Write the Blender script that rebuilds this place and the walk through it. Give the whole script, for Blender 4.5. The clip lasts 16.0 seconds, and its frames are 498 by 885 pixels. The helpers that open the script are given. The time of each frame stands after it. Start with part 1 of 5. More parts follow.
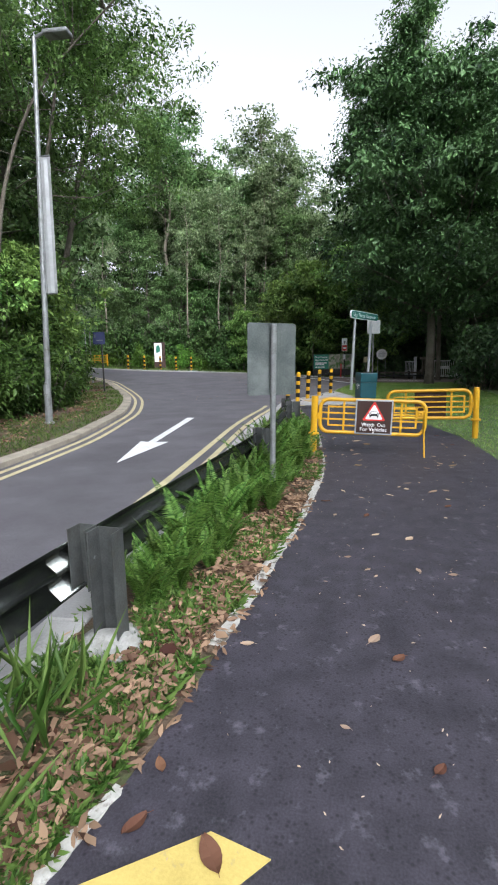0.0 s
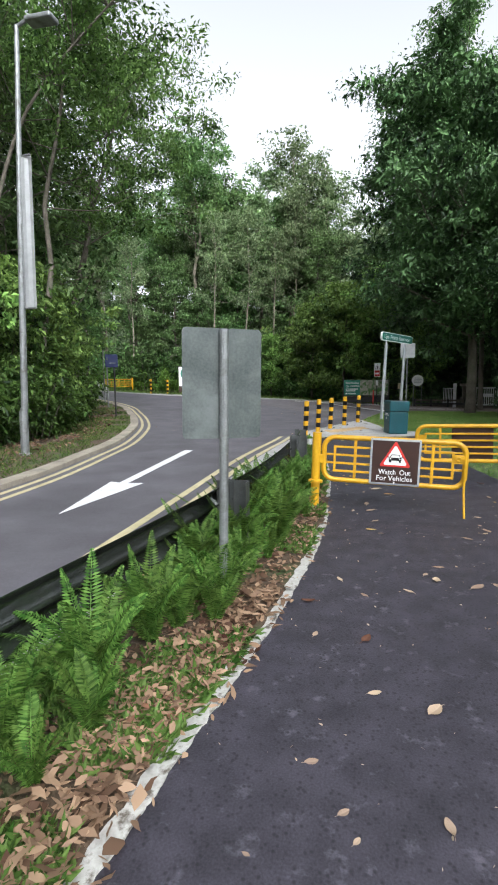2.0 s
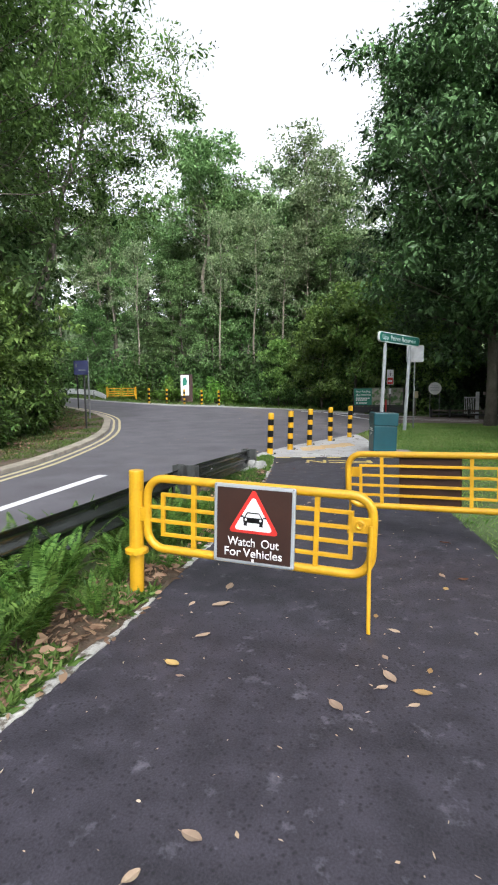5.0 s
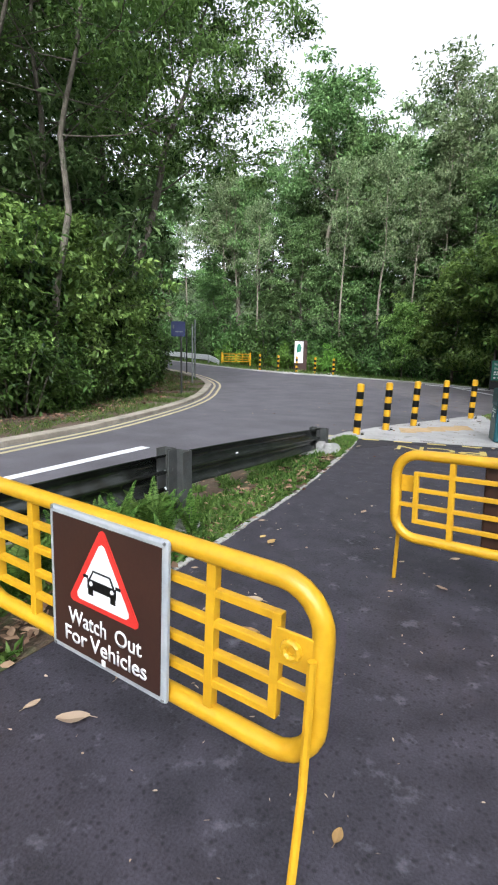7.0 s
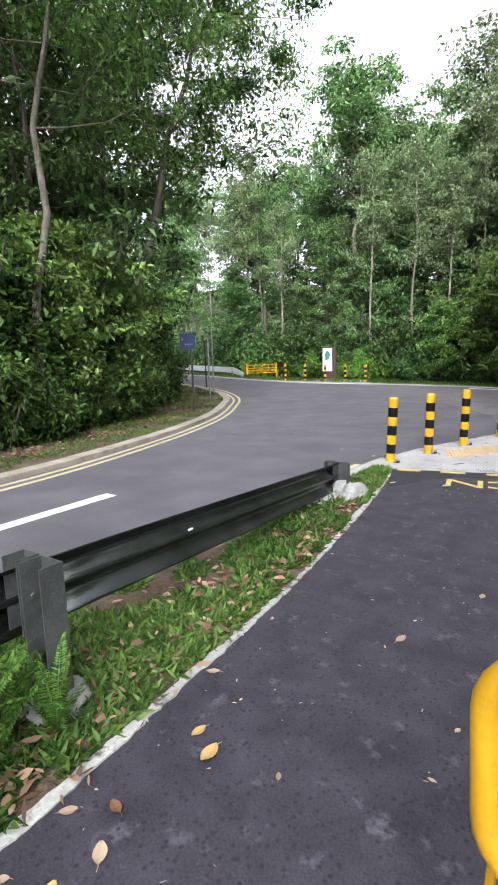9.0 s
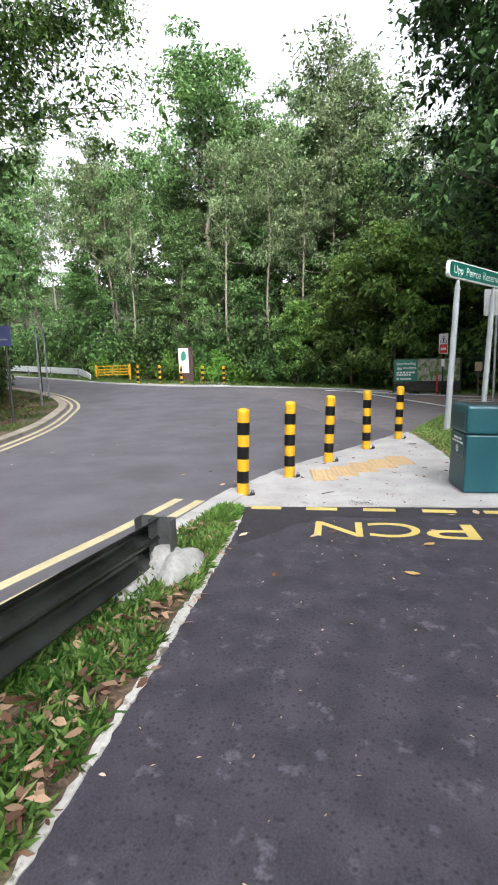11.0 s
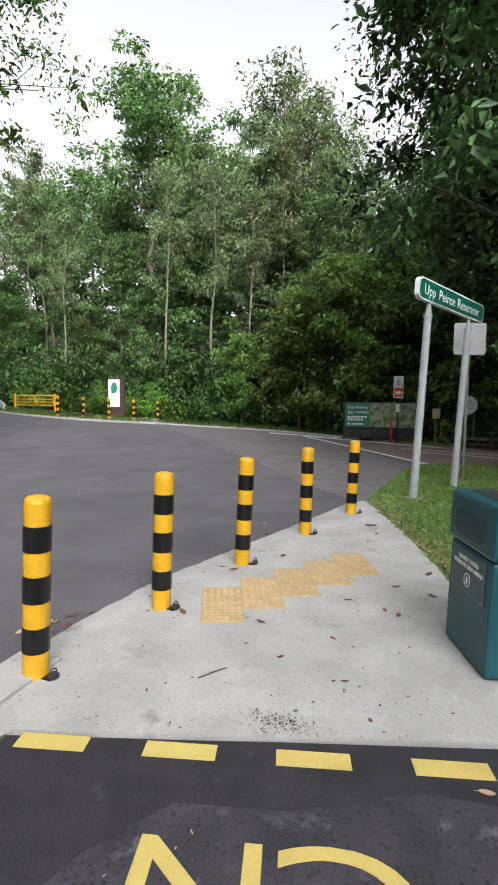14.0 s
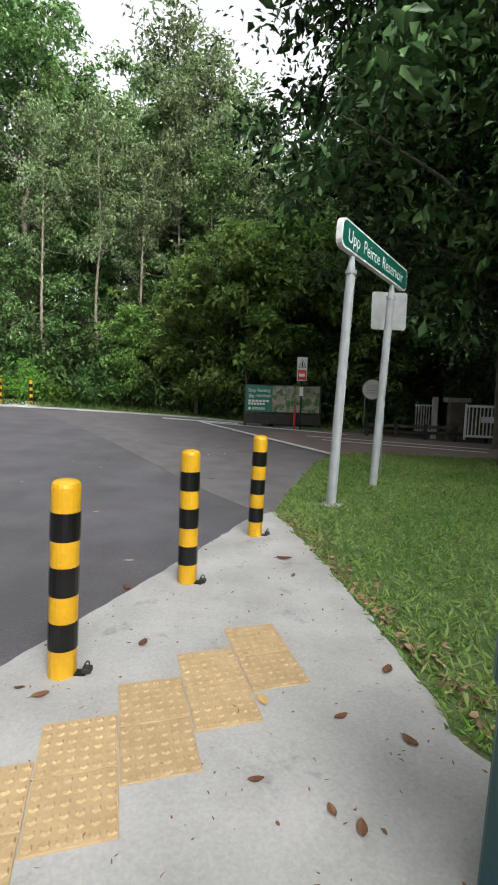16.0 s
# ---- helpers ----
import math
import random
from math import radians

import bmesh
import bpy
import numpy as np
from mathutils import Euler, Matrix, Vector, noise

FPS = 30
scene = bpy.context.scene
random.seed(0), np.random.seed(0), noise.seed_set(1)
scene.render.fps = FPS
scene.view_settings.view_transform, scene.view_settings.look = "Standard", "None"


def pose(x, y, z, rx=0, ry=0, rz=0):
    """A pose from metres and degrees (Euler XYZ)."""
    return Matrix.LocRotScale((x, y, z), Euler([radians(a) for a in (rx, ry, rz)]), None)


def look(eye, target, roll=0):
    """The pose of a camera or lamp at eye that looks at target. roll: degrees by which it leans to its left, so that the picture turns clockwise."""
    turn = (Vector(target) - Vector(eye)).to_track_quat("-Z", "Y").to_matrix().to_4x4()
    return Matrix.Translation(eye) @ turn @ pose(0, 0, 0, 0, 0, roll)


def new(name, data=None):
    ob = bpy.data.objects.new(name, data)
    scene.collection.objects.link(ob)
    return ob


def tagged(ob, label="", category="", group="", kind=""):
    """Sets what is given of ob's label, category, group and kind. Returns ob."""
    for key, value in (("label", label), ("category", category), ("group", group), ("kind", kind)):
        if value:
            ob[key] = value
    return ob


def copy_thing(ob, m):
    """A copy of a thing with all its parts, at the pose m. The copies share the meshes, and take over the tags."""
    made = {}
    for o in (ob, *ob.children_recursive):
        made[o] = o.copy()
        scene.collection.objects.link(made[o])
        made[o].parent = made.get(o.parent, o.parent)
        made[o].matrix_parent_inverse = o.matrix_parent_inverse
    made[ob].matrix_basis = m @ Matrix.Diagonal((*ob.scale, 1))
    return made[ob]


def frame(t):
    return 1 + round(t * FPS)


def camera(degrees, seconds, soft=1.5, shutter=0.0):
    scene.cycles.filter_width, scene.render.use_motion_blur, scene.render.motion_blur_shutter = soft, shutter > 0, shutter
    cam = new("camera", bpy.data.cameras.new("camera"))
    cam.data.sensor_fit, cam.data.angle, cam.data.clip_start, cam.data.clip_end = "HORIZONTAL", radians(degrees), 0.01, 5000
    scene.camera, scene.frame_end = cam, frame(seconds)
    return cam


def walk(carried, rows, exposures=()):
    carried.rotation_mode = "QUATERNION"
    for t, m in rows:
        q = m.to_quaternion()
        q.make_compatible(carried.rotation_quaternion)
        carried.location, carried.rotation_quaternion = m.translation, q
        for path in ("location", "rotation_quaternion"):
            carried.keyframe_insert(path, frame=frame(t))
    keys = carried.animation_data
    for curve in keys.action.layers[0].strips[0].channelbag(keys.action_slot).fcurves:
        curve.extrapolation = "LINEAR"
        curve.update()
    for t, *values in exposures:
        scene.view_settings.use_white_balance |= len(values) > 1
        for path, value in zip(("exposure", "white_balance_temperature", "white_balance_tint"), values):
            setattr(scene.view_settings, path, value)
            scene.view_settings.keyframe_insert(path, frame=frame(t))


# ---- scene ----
cam = camera(53.8, 16.0, soft=1.95)
PATH = [
    (0, (0.350, 0.273, 1.570), (0.005, 2.211, 1.216), -1.0),
    (0.5, (0.448, 0.626, 1.559), (0.126, 2.577, 1.255), -0.4),
    (1, (0.543, 1.163, 1.582), (0.196, 3.118, 1.344), -1.0),
    (1.5, (0.649, 1.628, 1.565), (0.190, 3.562, 1.339), -0.6),
    (2, (0.670, 2.138, 1.540), (0.183, 4.061, 1.287), -0.5),
    (2.5, (0.832, 2.626, 1.510), (0.335, 4.549, 1.281), -1.3),
    (3, (0.993, 3.069, 1.516), (0.507, 5.001, 1.335), -1.5),
    (3.2, (1.078, 3.288, 1.495), (0.601, 5.223, 1.312), -1.6),
    (5.3, (1.973, 5.140, 1.473), (1.316, 7.015, 1.240), -0.2),
    (5.5, (2.023, 5.308, 1.450), (1.342, 7.171, 1.193), 0.1),
    (6, (2.112, 5.879, 1.419), (1.341, 7.703, 1.139), 0.4),
    (6.5, (2.213, 6.366, 1.403), (1.251, 8.096, 1.122), 0.4),
    (7, (2.130, 6.883, 1.378), (1.058, 8.537, 1.040), 1.0),
    (7.5, (2.009, 7.425, 1.407), (0.951, 9.084, 1.053), 1.6),
    (8, (1.907, 7.877, 1.427), (0.809, 9.526, 1.152), 2.7),
    (8.5, (1.668, 8.325, 1.418), (0.487, 9.921, 1.180), 1.7),
    (9, (1.495, 8.763, 1.421), (0.297, 10.338, 1.125), -1.9),
    (9.5, (1.244, 9.213, 1.406), (0.226, 10.905, 1.089), -3.0),
    (10, (1.053, 9.725, 1.417), (0.173, 11.493, 1.099), -3.4),
    (10.2, (1.018, 9.947, 1.389), (0.173, 11.731, 1.065), -3.1),
    (12.3, (0.746, 11.972, 1.447), (0.105, 13.852, 1.214), -0.8),
    (12.5, (0.750, 12.160, 1.453), (0.097, 14.037, 1.228), -0.4),
    (13, (0.781, 12.607, 1.451), (0.137, 14.488, 1.232), 0.6),
    (13.5, (0.697, 13.069, 1.451), (0.088, 14.965, 1.265), 0.7),
    (14, (0.597, 13.562, 1.436), (0.049, 15.478, 1.273), 0.7),
    (14.5, (0.546, 13.988, 1.471), (0.116, 15.934, 1.309), 1.4),
    (15, (0.444, 14.524, 1.464), (0.130, 16.491, 1.287), 1.4),
    (15.5, (0.471, 15.033, 1.438), (0.244, 17.007, 1.208), 1.5),
    (16, (0.416, 15.495, 1.400), (0.264, 17.477, 1.176), 1.5),
]
EXPOSURES = [(0, 1.3, 5950, 11), (1.5, 1.3, 6000, 9), (3, 1.5, 6100, 11), (5.5, 1.55, 6100, 11), (7, 1.58, 6000, 11), (9, 1.8, 6080, 13), (10, 1.86, 6150, 13), (12.5, 1.62, 6300, 12), (14, 1.42, 6350, 11), (15.2, 1.36, 6380, 10), (16, 1.47, 6400, 9)]
walk(cam, [(t, look(eye, target, roll)) for t, eye, target, roll in PATH], EXPOSURES)

from mathutils import geometry

# ---- world and light: bright overcast sky ----
world = bpy.data.worlds.new("world")
scene.world = world
world.use_nodes = True
wn, wl = world.node_tree.nodes, world.node_tree.links
sky = wn.new("ShaderNodeTexSky")
sky.sky_type = "NISHITA"
sky.sun_disc = False
sky.sun_elevation, sky.sun_rotation = radians(40), radians(145)
sky.air_density, sky.dust_density, sky.ozone_density = 1.0, 4.0, 1.0
soften = wn.new("ShaderNodeHueSaturation")
soften.inputs["Saturation"].default_value = 0.06
wl.new(sky.outputs[0], soften.inputs["Color"])
wl.new(soften.outputs[0], wn["Background"].inputs[0])
wn["Background"].inputs[1].default_value = 0.15
sun = new("sun", bpy.data.lights.new("sun", "SUN"))
sun.data.energy, sun.data.angle, sun.data.color = 1.15, radians(35), (1.0, 0.985, 0.96)
sun.matrix_world = pose(0, 0, 40, 50, 0, 35)


# ---- materials ----
def material(name, low, high, scale=6.0, rough=0.8, bump=0.2, fine=60.0, metal=0.0, spots=None, spot_scale=2.0, spot_at=(0.55, 0.7), vary=0.0, bump_size=0.01, dots=None, weight=0.55):
    """Two colours mixed by coarse and fine noise, optional stains of a third colour, fine relief."""
    m = bpy.data.materials.new(name)
    m.use_nodes = True
    n, l = m.node_tree.nodes, m.node_tree.links
    b = n["Principled BSDF"]
    b.inputs["Roughness"].default_value, b.inputs["Metallic"].default_value = rough, metal
    geo = n.new("ShaderNodeTexCoord")
    info = n.new("ShaderNodeObjectInfo")
    coarse, grain = n.new("ShaderNodeTexNoise"), n.new("ShaderNodeTexNoise")
    coarse.inputs["Scale"].default_value, coarse.inputs["Detail"].default_value = scale, 5
    grain.inputs["Scale"].default_value, grain.inputs["Detail"].default_value = fine, 3
    for t in (coarse, grain):
        l.new(geo.outputs["Object"], t.inputs["Vector"])
    add = n.new("ShaderNodeMath")
    add.operation = "MULTIPLY_ADD"
    l.new(grain.outputs[0], add.inputs[0])
    add.inputs[1].default_value = weight
    l.new(coarse.outputs[0], add.inputs[2])
    ramp = n.new("ShaderNodeMapRange")
    ramp.inputs[1].default_value, ramp.inputs[2].default_value = 0.5 + 0.4 * (weight - 0.55), 1.05 + 0.6 * (weight - 0.55)
    l.new(add.outputs[0], ramp.inputs[0])
    mix = n.new("ShaderNodeMix")
    mix.data_type = "RGBA"
    mix.inputs[6].default_value, mix.inputs[7].default_value = (*low, 1), (*high, 1)
    l.new(ramp.outputs[0], mix.inputs[0])
    colour = mix.outputs[2]
    if spots:
        st = n.new("ShaderNodeTexNoise")
        st.inputs["Scale"].default_value, st.inputs["Detail"].default_value, st.inputs["Roughness"].default_value = spot_scale, 8, 0.65
        l.new(geo.outputs["Object"], st.inputs["Vector"])
        sr = n.new("ShaderNodeMapRange")
        sr.inputs[1].default_value, sr.inputs[2].default_value = spot_at
        l.new(st.outputs[0], sr.inputs[0])
        sm = n.new("ShaderNodeMix")
        sm.data_type = "RGBA"
        sm.inputs[7].default_value = (*spots, 1)
        l.new(sr.outputs[0], sm.inputs[0])
        l.new(colour, sm.inputs[6])
        colour = sm.outputs[2]
    if dots:
        vo, dr, dm = n.new("ShaderNodeTexVoronoi"), n.new("ShaderNodeMapRange"), n.new("ShaderNodeMix")
        vo.inputs["Scale"].default_value = 34
        l.new(geo.outputs["Object"], vo.inputs["Vector"])
        dr.inputs[1].default_value, dr.inputs[2].default_value, dr.inputs[3].default_value, dr.inputs[4].default_value = 0.12, 0.34, 0.85, 0.0
        l.new(vo.outputs["Distance"], dr.inputs[0])
        dm.data_type = "RGBA"
        dm.inputs[7].default_value = (*dots, 1)
        l.new(dr.outputs[0], dm.inputs[0])
        l.new(colour, dm.inputs[6])
        colour = dm.outputs[2]
    if vary:
        hs, vr = n.new("ShaderNodeHueSaturation"), n.new("ShaderNodeMapRange")
        vr.inputs[3].default_value, vr.inputs[4].default_value = 1 - vary, 1 + vary
        l.new(info.outputs["Random"], vr.inputs[0])
        l.new(vr.outputs[0], hs.inputs["Value"])
        l.new(colour, hs.inputs["Color"])
        colour = hs.outputs[0]
    l.new(colour, b.inputs["Base Color"])
    bp = n.new("ShaderNodeBump")
    bp.inputs["Strength"].default_value, bp.inputs["Distance"].default_value = bump, bump_size
    l.new(grain.outputs[0], bp.inputs["Height"])
    l.new(bp.outputs[0], b.inputs["Normal"])
    return m


def leafy(name, low, high, light=0.35, rough=0.5, tip=None, hue=0.03):
    """Leaves: colour differs from leaf to leaf, light shines through."""
    m = bpy.data.materials.new(name)
    m.use_nodes = True
    n, l = m.node_tree.nodes, m.node_tree.links
    b = n["Principled BSDF"]
    b.inputs["Roughness"].default_value = rough
    b.inputs["Specular IOR Level"].default_value = 0.18
    geo, info, co = n.new("ShaderNodeNewGeometry"), n.new("ShaderNodeObjectInfo"), n.new("ShaderNodeTexCoord")
    clump = n.new("ShaderNodeTexNoise")
    clump.inputs["Scale"].default_value, clump.inputs["Detail"].default_value = 0.45, 2
    l.new(co.outputs["Object"], clump.inputs["Vector"])
    add = n.new("ShaderNodeMath")
    add.operation = "MULTIPLY_ADD"
    l.new(geo.outputs["Random Per Island"], add.inputs[0])
    add.inputs[1].default_value = 0.6
    l.new(clump.outputs[0], add.inputs[2])
    rg = n.new("ShaderNodeMapRange")
    rg.inputs[1].default_value, rg.inputs[2].default_value = 0.4, 1.2
    l.new(add.outputs[0], rg.inputs[0])
    ramp = n.new("ShaderNodeValToRGB")
    ramp.color_ramp.elements[0].color, ramp.color_ramp.elements[1].color = (*low, 1), (*high, 1)
    if tip:
        e = ramp.color_ramp.elements.new(0.97)
        e.color = (*tip, 1)
        ramp.color_ramp.elements[1].position = 0.9
    l.new(rg.outputs[0], ramp.inputs[0])
    hs, vr, hr = n.new("ShaderNodeHueSaturation"), n.new("ShaderNodeMapRange"), n.new("ShaderNodeMapRange")
    vr.inputs[3].default_value, vr.inputs[4].default_value = 0.75, 1.3
    hr.inputs[3].default_value, hr.inputs[4].default_value = 0.5 - hue, 0.5 + hue * 0.6
    l.new(info.outputs["Random"], vr.inputs[0])
    l.new(info.outputs["Random"], hr.inputs[0])
    l.new(vr.outputs[0], hs.inputs["Value"])
    l.new(hr.outputs[0], hs.inputs["Hue"])
    l.new(ramp.outputs[0], hs.inputs["Color"])
    l.new(hs.outputs[0], b.inputs["Base Color"])
    tr, mx = n.new("ShaderNodeBsdfTranslucent"), n.new("ShaderNodeMixShader")
    l.new(hs.outputs[0], tr.inputs[0])
    mx.inputs[0].default_value = light
    l.new(b.outputs[0], mx.inputs[1])
    l.new(tr.outputs[0], mx.inputs[2])
    l.new(mx.outputs[0], n["Material Output"].inputs[0])
    return m


M_PATH = material("path_asphalt", (0.0112, 0.0097, 0.014), (0.052, 0.046, 0.061), 5.0, 0.64, 0.4, 110, spots=(0.15, 0.142, 0.168), spot_scale=7.5, spot_at=(0.58, 0.78), bump_size=0.006, dots=(0.006, 0.0055, 0.008), weight=0.9)
M_DRIVE = material("worn_asphalt", (0.085, 0.077, 0.08), (0.155, 0.143, 0.147), 2.2, 0.85, 0.5, 80, weight=0.9, spots=(0.1, 0.085, 0.08), spot_scale=0.8, spot_at=(0.5, 0.7), bump_size=0.005)
M_ROAD = material("road_asphalt", (0.058, 0.053, 0.06), (0.122, 0.115, 0.127), 1.3, 0.72, 0.5, 80, weight=0.9, spots=(0.056, 0.053, 0.058), spot_scale=0.5, spot_at=(0.48, 0.75), bump_size=0.005)
M_PATCH = material("black_asphalt_patch", (0.0085, 0.0076, 0.0105), (0.028, 0.025, 0.033), 6.0, 0.7, 0.6, 90, spots=(0.06, 0.055, 0.066), spot_scale=7, spot_at=(0.6, 0.8), bump_size=0.008)
M_BRICKROAD = material("reddish_paving", (0.13, 0.095, 0.085), (0.2, 0.15, 0.135), 1.5, 0.85, 0.3, 60)
M_PAD = material("pale_concrete", (0.262, 0.256, 0.246), (0.405, 0.397, 0.382), 2.2, 0.85, 0.3, 70, spots=(0.15, 0.15, 0.145), spot_scale=3.4, spot_at=(0.6, 0.76), bump_size=0.004)
M_KERB = material("kerb_concrete", (0.19, 0.165, 0.13), (0.34, 0.30, 0.24), 2.5, 0.9, 0.5, 40, spots=(0.17, 0.16, 0.13), spot_scale=3.0, spot_at=(0.55, 0.7), vary=0.12)
M_EDGE = material("worn_white_edge", (0.26, 0.25, 0.225), (0.5, 0.49, 0.455), 9, 0.9, 0.5, 50, spots=(0.1, 0.085, 0.065), spot_scale=9.0, spot_at=(0.52, 0.62), vary=0.15)
M_STONE = material("rough_concrete_lump", (0.19, 0.19, 0.175), (0.35, 0.345, 0.325), 6, 0.9, 0.8, 30, spots=(0.22, 0.21, 0.18), spot_scale=5, spot_at=(0.55, 0.8), bump_size=0.02)
M_WHITELINE = material("white_road_paint", (0.5, 0.5, 0.5), (0.75, 0.75, 0.75), 5, 0.7, 0.2, 90, spots=(0.28, 0.28, 0.28), spot_scale=10, spot_at=(0.6, 0.72))
M_YELLINE = material("yellow_road_paint", (0.42, 0.32, 0.085), (0.56, 0.44, 0.13), 4, 0.7, 0.2, 90, spots=(0.25, 0.22, 0.15), spot_scale=9, spot_at=(0.62, 0.74))
M_CREAMLINE = material("faded_cream_road_paint", (0.36, 0.31, 0.17), (0.52, 0.46, 0.28), 4, 0.75, 0.2, 90, spots=(0.22, 0.2, 0.16), spot_scale=9, spot_at=(0.6, 0.72))
M_TILE = material("tactile_tile_yellow", (0.34, 0.235, 0.12), (0.44, 0.32, 0.175), 9, 0.8, 0.3, 80, spots=(0.33, 0.26, 0.13), spot_scale=7, spot_at=(0.58, 0.75), vary=0.06)
M_SOIL = material("forest_soil", (0.035, 0.026, 0.016), (0.1, 0.075, 0.045), 2.0, 0.95, 0.8, 25, spots=(0.05, 0.065, 0.02), spot_scale=0.9, spot_at=(0.5, 0.65), bump_size=0.03)
M_TURF = material("turf", (0.05, 0.085, 0.022), (0.11, 0.16, 0.05), 2.5, 0.9, 0.8, 60, spots=(0.13, 0.09, 0.05), spot_scale=1.1, spot_at=(0.56, 0.7), bump_size=0.02)
M_LITTER = material("littered_soil", (0.045, 0.03, 0.018), (0.12, 0.08, 0.05), 4, 0.95, 0.9, 30, spots=(0.05, 0.075, 0.02), spot_scale=1.6, spot_at=(0.5, 0.62), bump_size=0.03)
M_YELLOW = material("yellow_gloss_paint", (0.48, 0.255, 0.007), (0.6, 0.335, 0.012), 5, 0.36, 0.12, 45, spots=(0.33, 0.18, 0.02), spot_scale=11, spot_at=(0.62, 0.76))
M_BLACK = material("black_paint", (0.002, 0.002, 0.0022), (0.005, 0.005, 0.0055), 8, 0.28, 0.15, 60)
M_GALV = material("galvanised_steel", (0.16, 0.165, 0.165), (0.3, 0.31, 0.31), 7, 0.5, 0.15, 90, metal=0.6, spots=(0.12, 0.115, 0.1), spot_scale=5, spot_at=(0.52, 0.7))
M_POST = material("dull_post_steel", (0.045, 0.048, 0.047), (0.11, 0.115, 0.112), 7, 0.55, 0.15, 90, metal=0.4, spots=(0.06, 0.055, 0.045), spot_scale=5, spot_at=(0.52, 0.7))
M_RAIL = material("weathered_rail_steel", (0.05, 0.056, 0.052), (0.15, 0.158, 0.15), 4, 0.24, 0.1, 70, metal=0.85, spots=(0.05, 0.05, 0.04), spot_scale=3, spot_at=(0.5, 0.68))
M_PALEPOLE = material("pale_grey_pole", (0.27, 0.29, 0.3), (0.37, 0.39, 0.4), 6, 0.45, 0.1, 60, spots=(0.35, 0.35, 0.33), spot_scale=6)
M_SIGNBACK = material("grey_sign_back", (0.05, 0.06, 0.058), (0.125, 0.14, 0.135), 4, 0.42, 0.1, 60, metal=0.3, spots=(0.16, 0.172, 0.168), spot_scale=4.5, spot_at=(0.54, 0.75))
M_ALU = material("pale_aluminium", (0.42, 0.43, 0.43), (0.56, 0.57, 0.57), 8, 0.45, 0.1, 80, metal=0.2)
M_BROWN = material("brown_sign_sheet", (0.027, 0.0088, 0.0045), (0.038, 0.013, 0.0066), 5, 0.55, 0.05, 60)
M_WHITE = material("white_sign_sheet", (0.66, 0.66, 0.65), (0.78, 0.78, 0.77), 5, 0.45, 0.05, 60)
M_RED = material("red_sign_sheet", (0.52, 0.025, 0.018), (0.62, 0.035, 0.025), 5, 0.45, 0.05, 60)
M_GREEN = material("green_sign_sheet", (0.005, 0.11, 0.075), (0.008, 0.14, 0.1), 5, 0.4, 0.05, 60)
M_TEAL = material("teal_plastic", (0.004, 0.05, 0.062), (0.007, 0.072, 0.088), 3, 0.42, 0.15, 50, spots=(0.02, 0.075, 0.085), spot_scale=4, spot_at=(0.58, 0.8))
M_TEALDARK = material("teal_dark_plastic", (0.003, 0.03, 0.038), (0.005, 0.042, 0.05), 3, 0.45, 0.1, 50)
M_BLUE = material("blue_sign_sheet", (0.003, 0.007, 0.045), (0.004, 0.011, 0.065), 4, 0.7, 0.05, 60)
M_BOARDGREEN = material("dark_green_board", (0.012, 0.15, 0.095), (0.018, 0.19, 0.12), 4, 0.5, 0.05, 60)
M_DARKBOARD = material("dark_board", (0.012, 0.012, 0.011), (0.025, 0.024, 0.022), 5, 0.6, 0.1, 60)
M_PHOTO = material("board_picture", (0.12, 0.13, 0.08), (0.42, 0.4, 0.33), 3.5, 0.5, 0.02, 20, spots=(0.06, 0.15, 0.03), spot_scale=3, spot_at=(0.5, 0.56))
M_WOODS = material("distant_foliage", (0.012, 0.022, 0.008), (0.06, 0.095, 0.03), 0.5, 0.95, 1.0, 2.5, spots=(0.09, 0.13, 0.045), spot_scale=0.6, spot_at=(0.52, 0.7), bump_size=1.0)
M_BARKA = material("grey_bark", (0.055, 0.046, 0.035), (0.16, 0.138, 0.11), 3, 0.95, 0.9, 22, spots=(0.07, 0.08, 0.045), spot_scale=2.5, spot_at=(0.52, 0.68), bump_size=0.03)
M_BARKB = material("pale_bark", (0.14, 0.12, 0.09), (0.3, 0.26, 0.2), 3, 0.9, 0.7, 25, spots=(0.12, 0.11, 0.08), spot_scale=3, spot_at=(0.5, 0.68), bump_size=0.02)
# L_DEEP: leaf green darkened to stand for shade under the canopy
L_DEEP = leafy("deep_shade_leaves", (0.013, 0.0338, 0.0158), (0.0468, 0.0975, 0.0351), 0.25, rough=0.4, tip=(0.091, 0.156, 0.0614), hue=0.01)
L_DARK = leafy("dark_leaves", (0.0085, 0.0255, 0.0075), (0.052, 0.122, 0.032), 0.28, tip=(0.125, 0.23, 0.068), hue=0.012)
L_LIVE = leafy("fresh_leaves", (0.0105, 0.031, 0.0068), (0.075, 0.17, 0.032), 0.4, rough=0.42, tip=(0.158, 0.259, 0.068), hue=0.012)
L_GLOSSY = leafy("glossy_dark_leaves", (0.0075, 0.0215, 0.0085), (0.05, 0.116, 0.04), 0.1, rough=0.36, tip=(0.12, 0.215, 0.08), hue=0.01)
L_MID = leafy("mid_leaves", (0.015, 0.043, 0.0095), (0.108, 0.224, 0.05), 0.34, tip=(0.21, 0.34, 0.124), hue=0.015)
L_PALE = leafy("pale_leaves", (0.032, 0.068, 0.019), (0.175, 0.285, 0.085), 0.36, tip=(0.3, 0.39, 0.2), hue=0.015)
# L_LIT: fresh green, brightened further so the foliage looks lit
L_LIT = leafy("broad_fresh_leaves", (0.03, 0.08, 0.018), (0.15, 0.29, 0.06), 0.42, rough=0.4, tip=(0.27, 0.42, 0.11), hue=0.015)
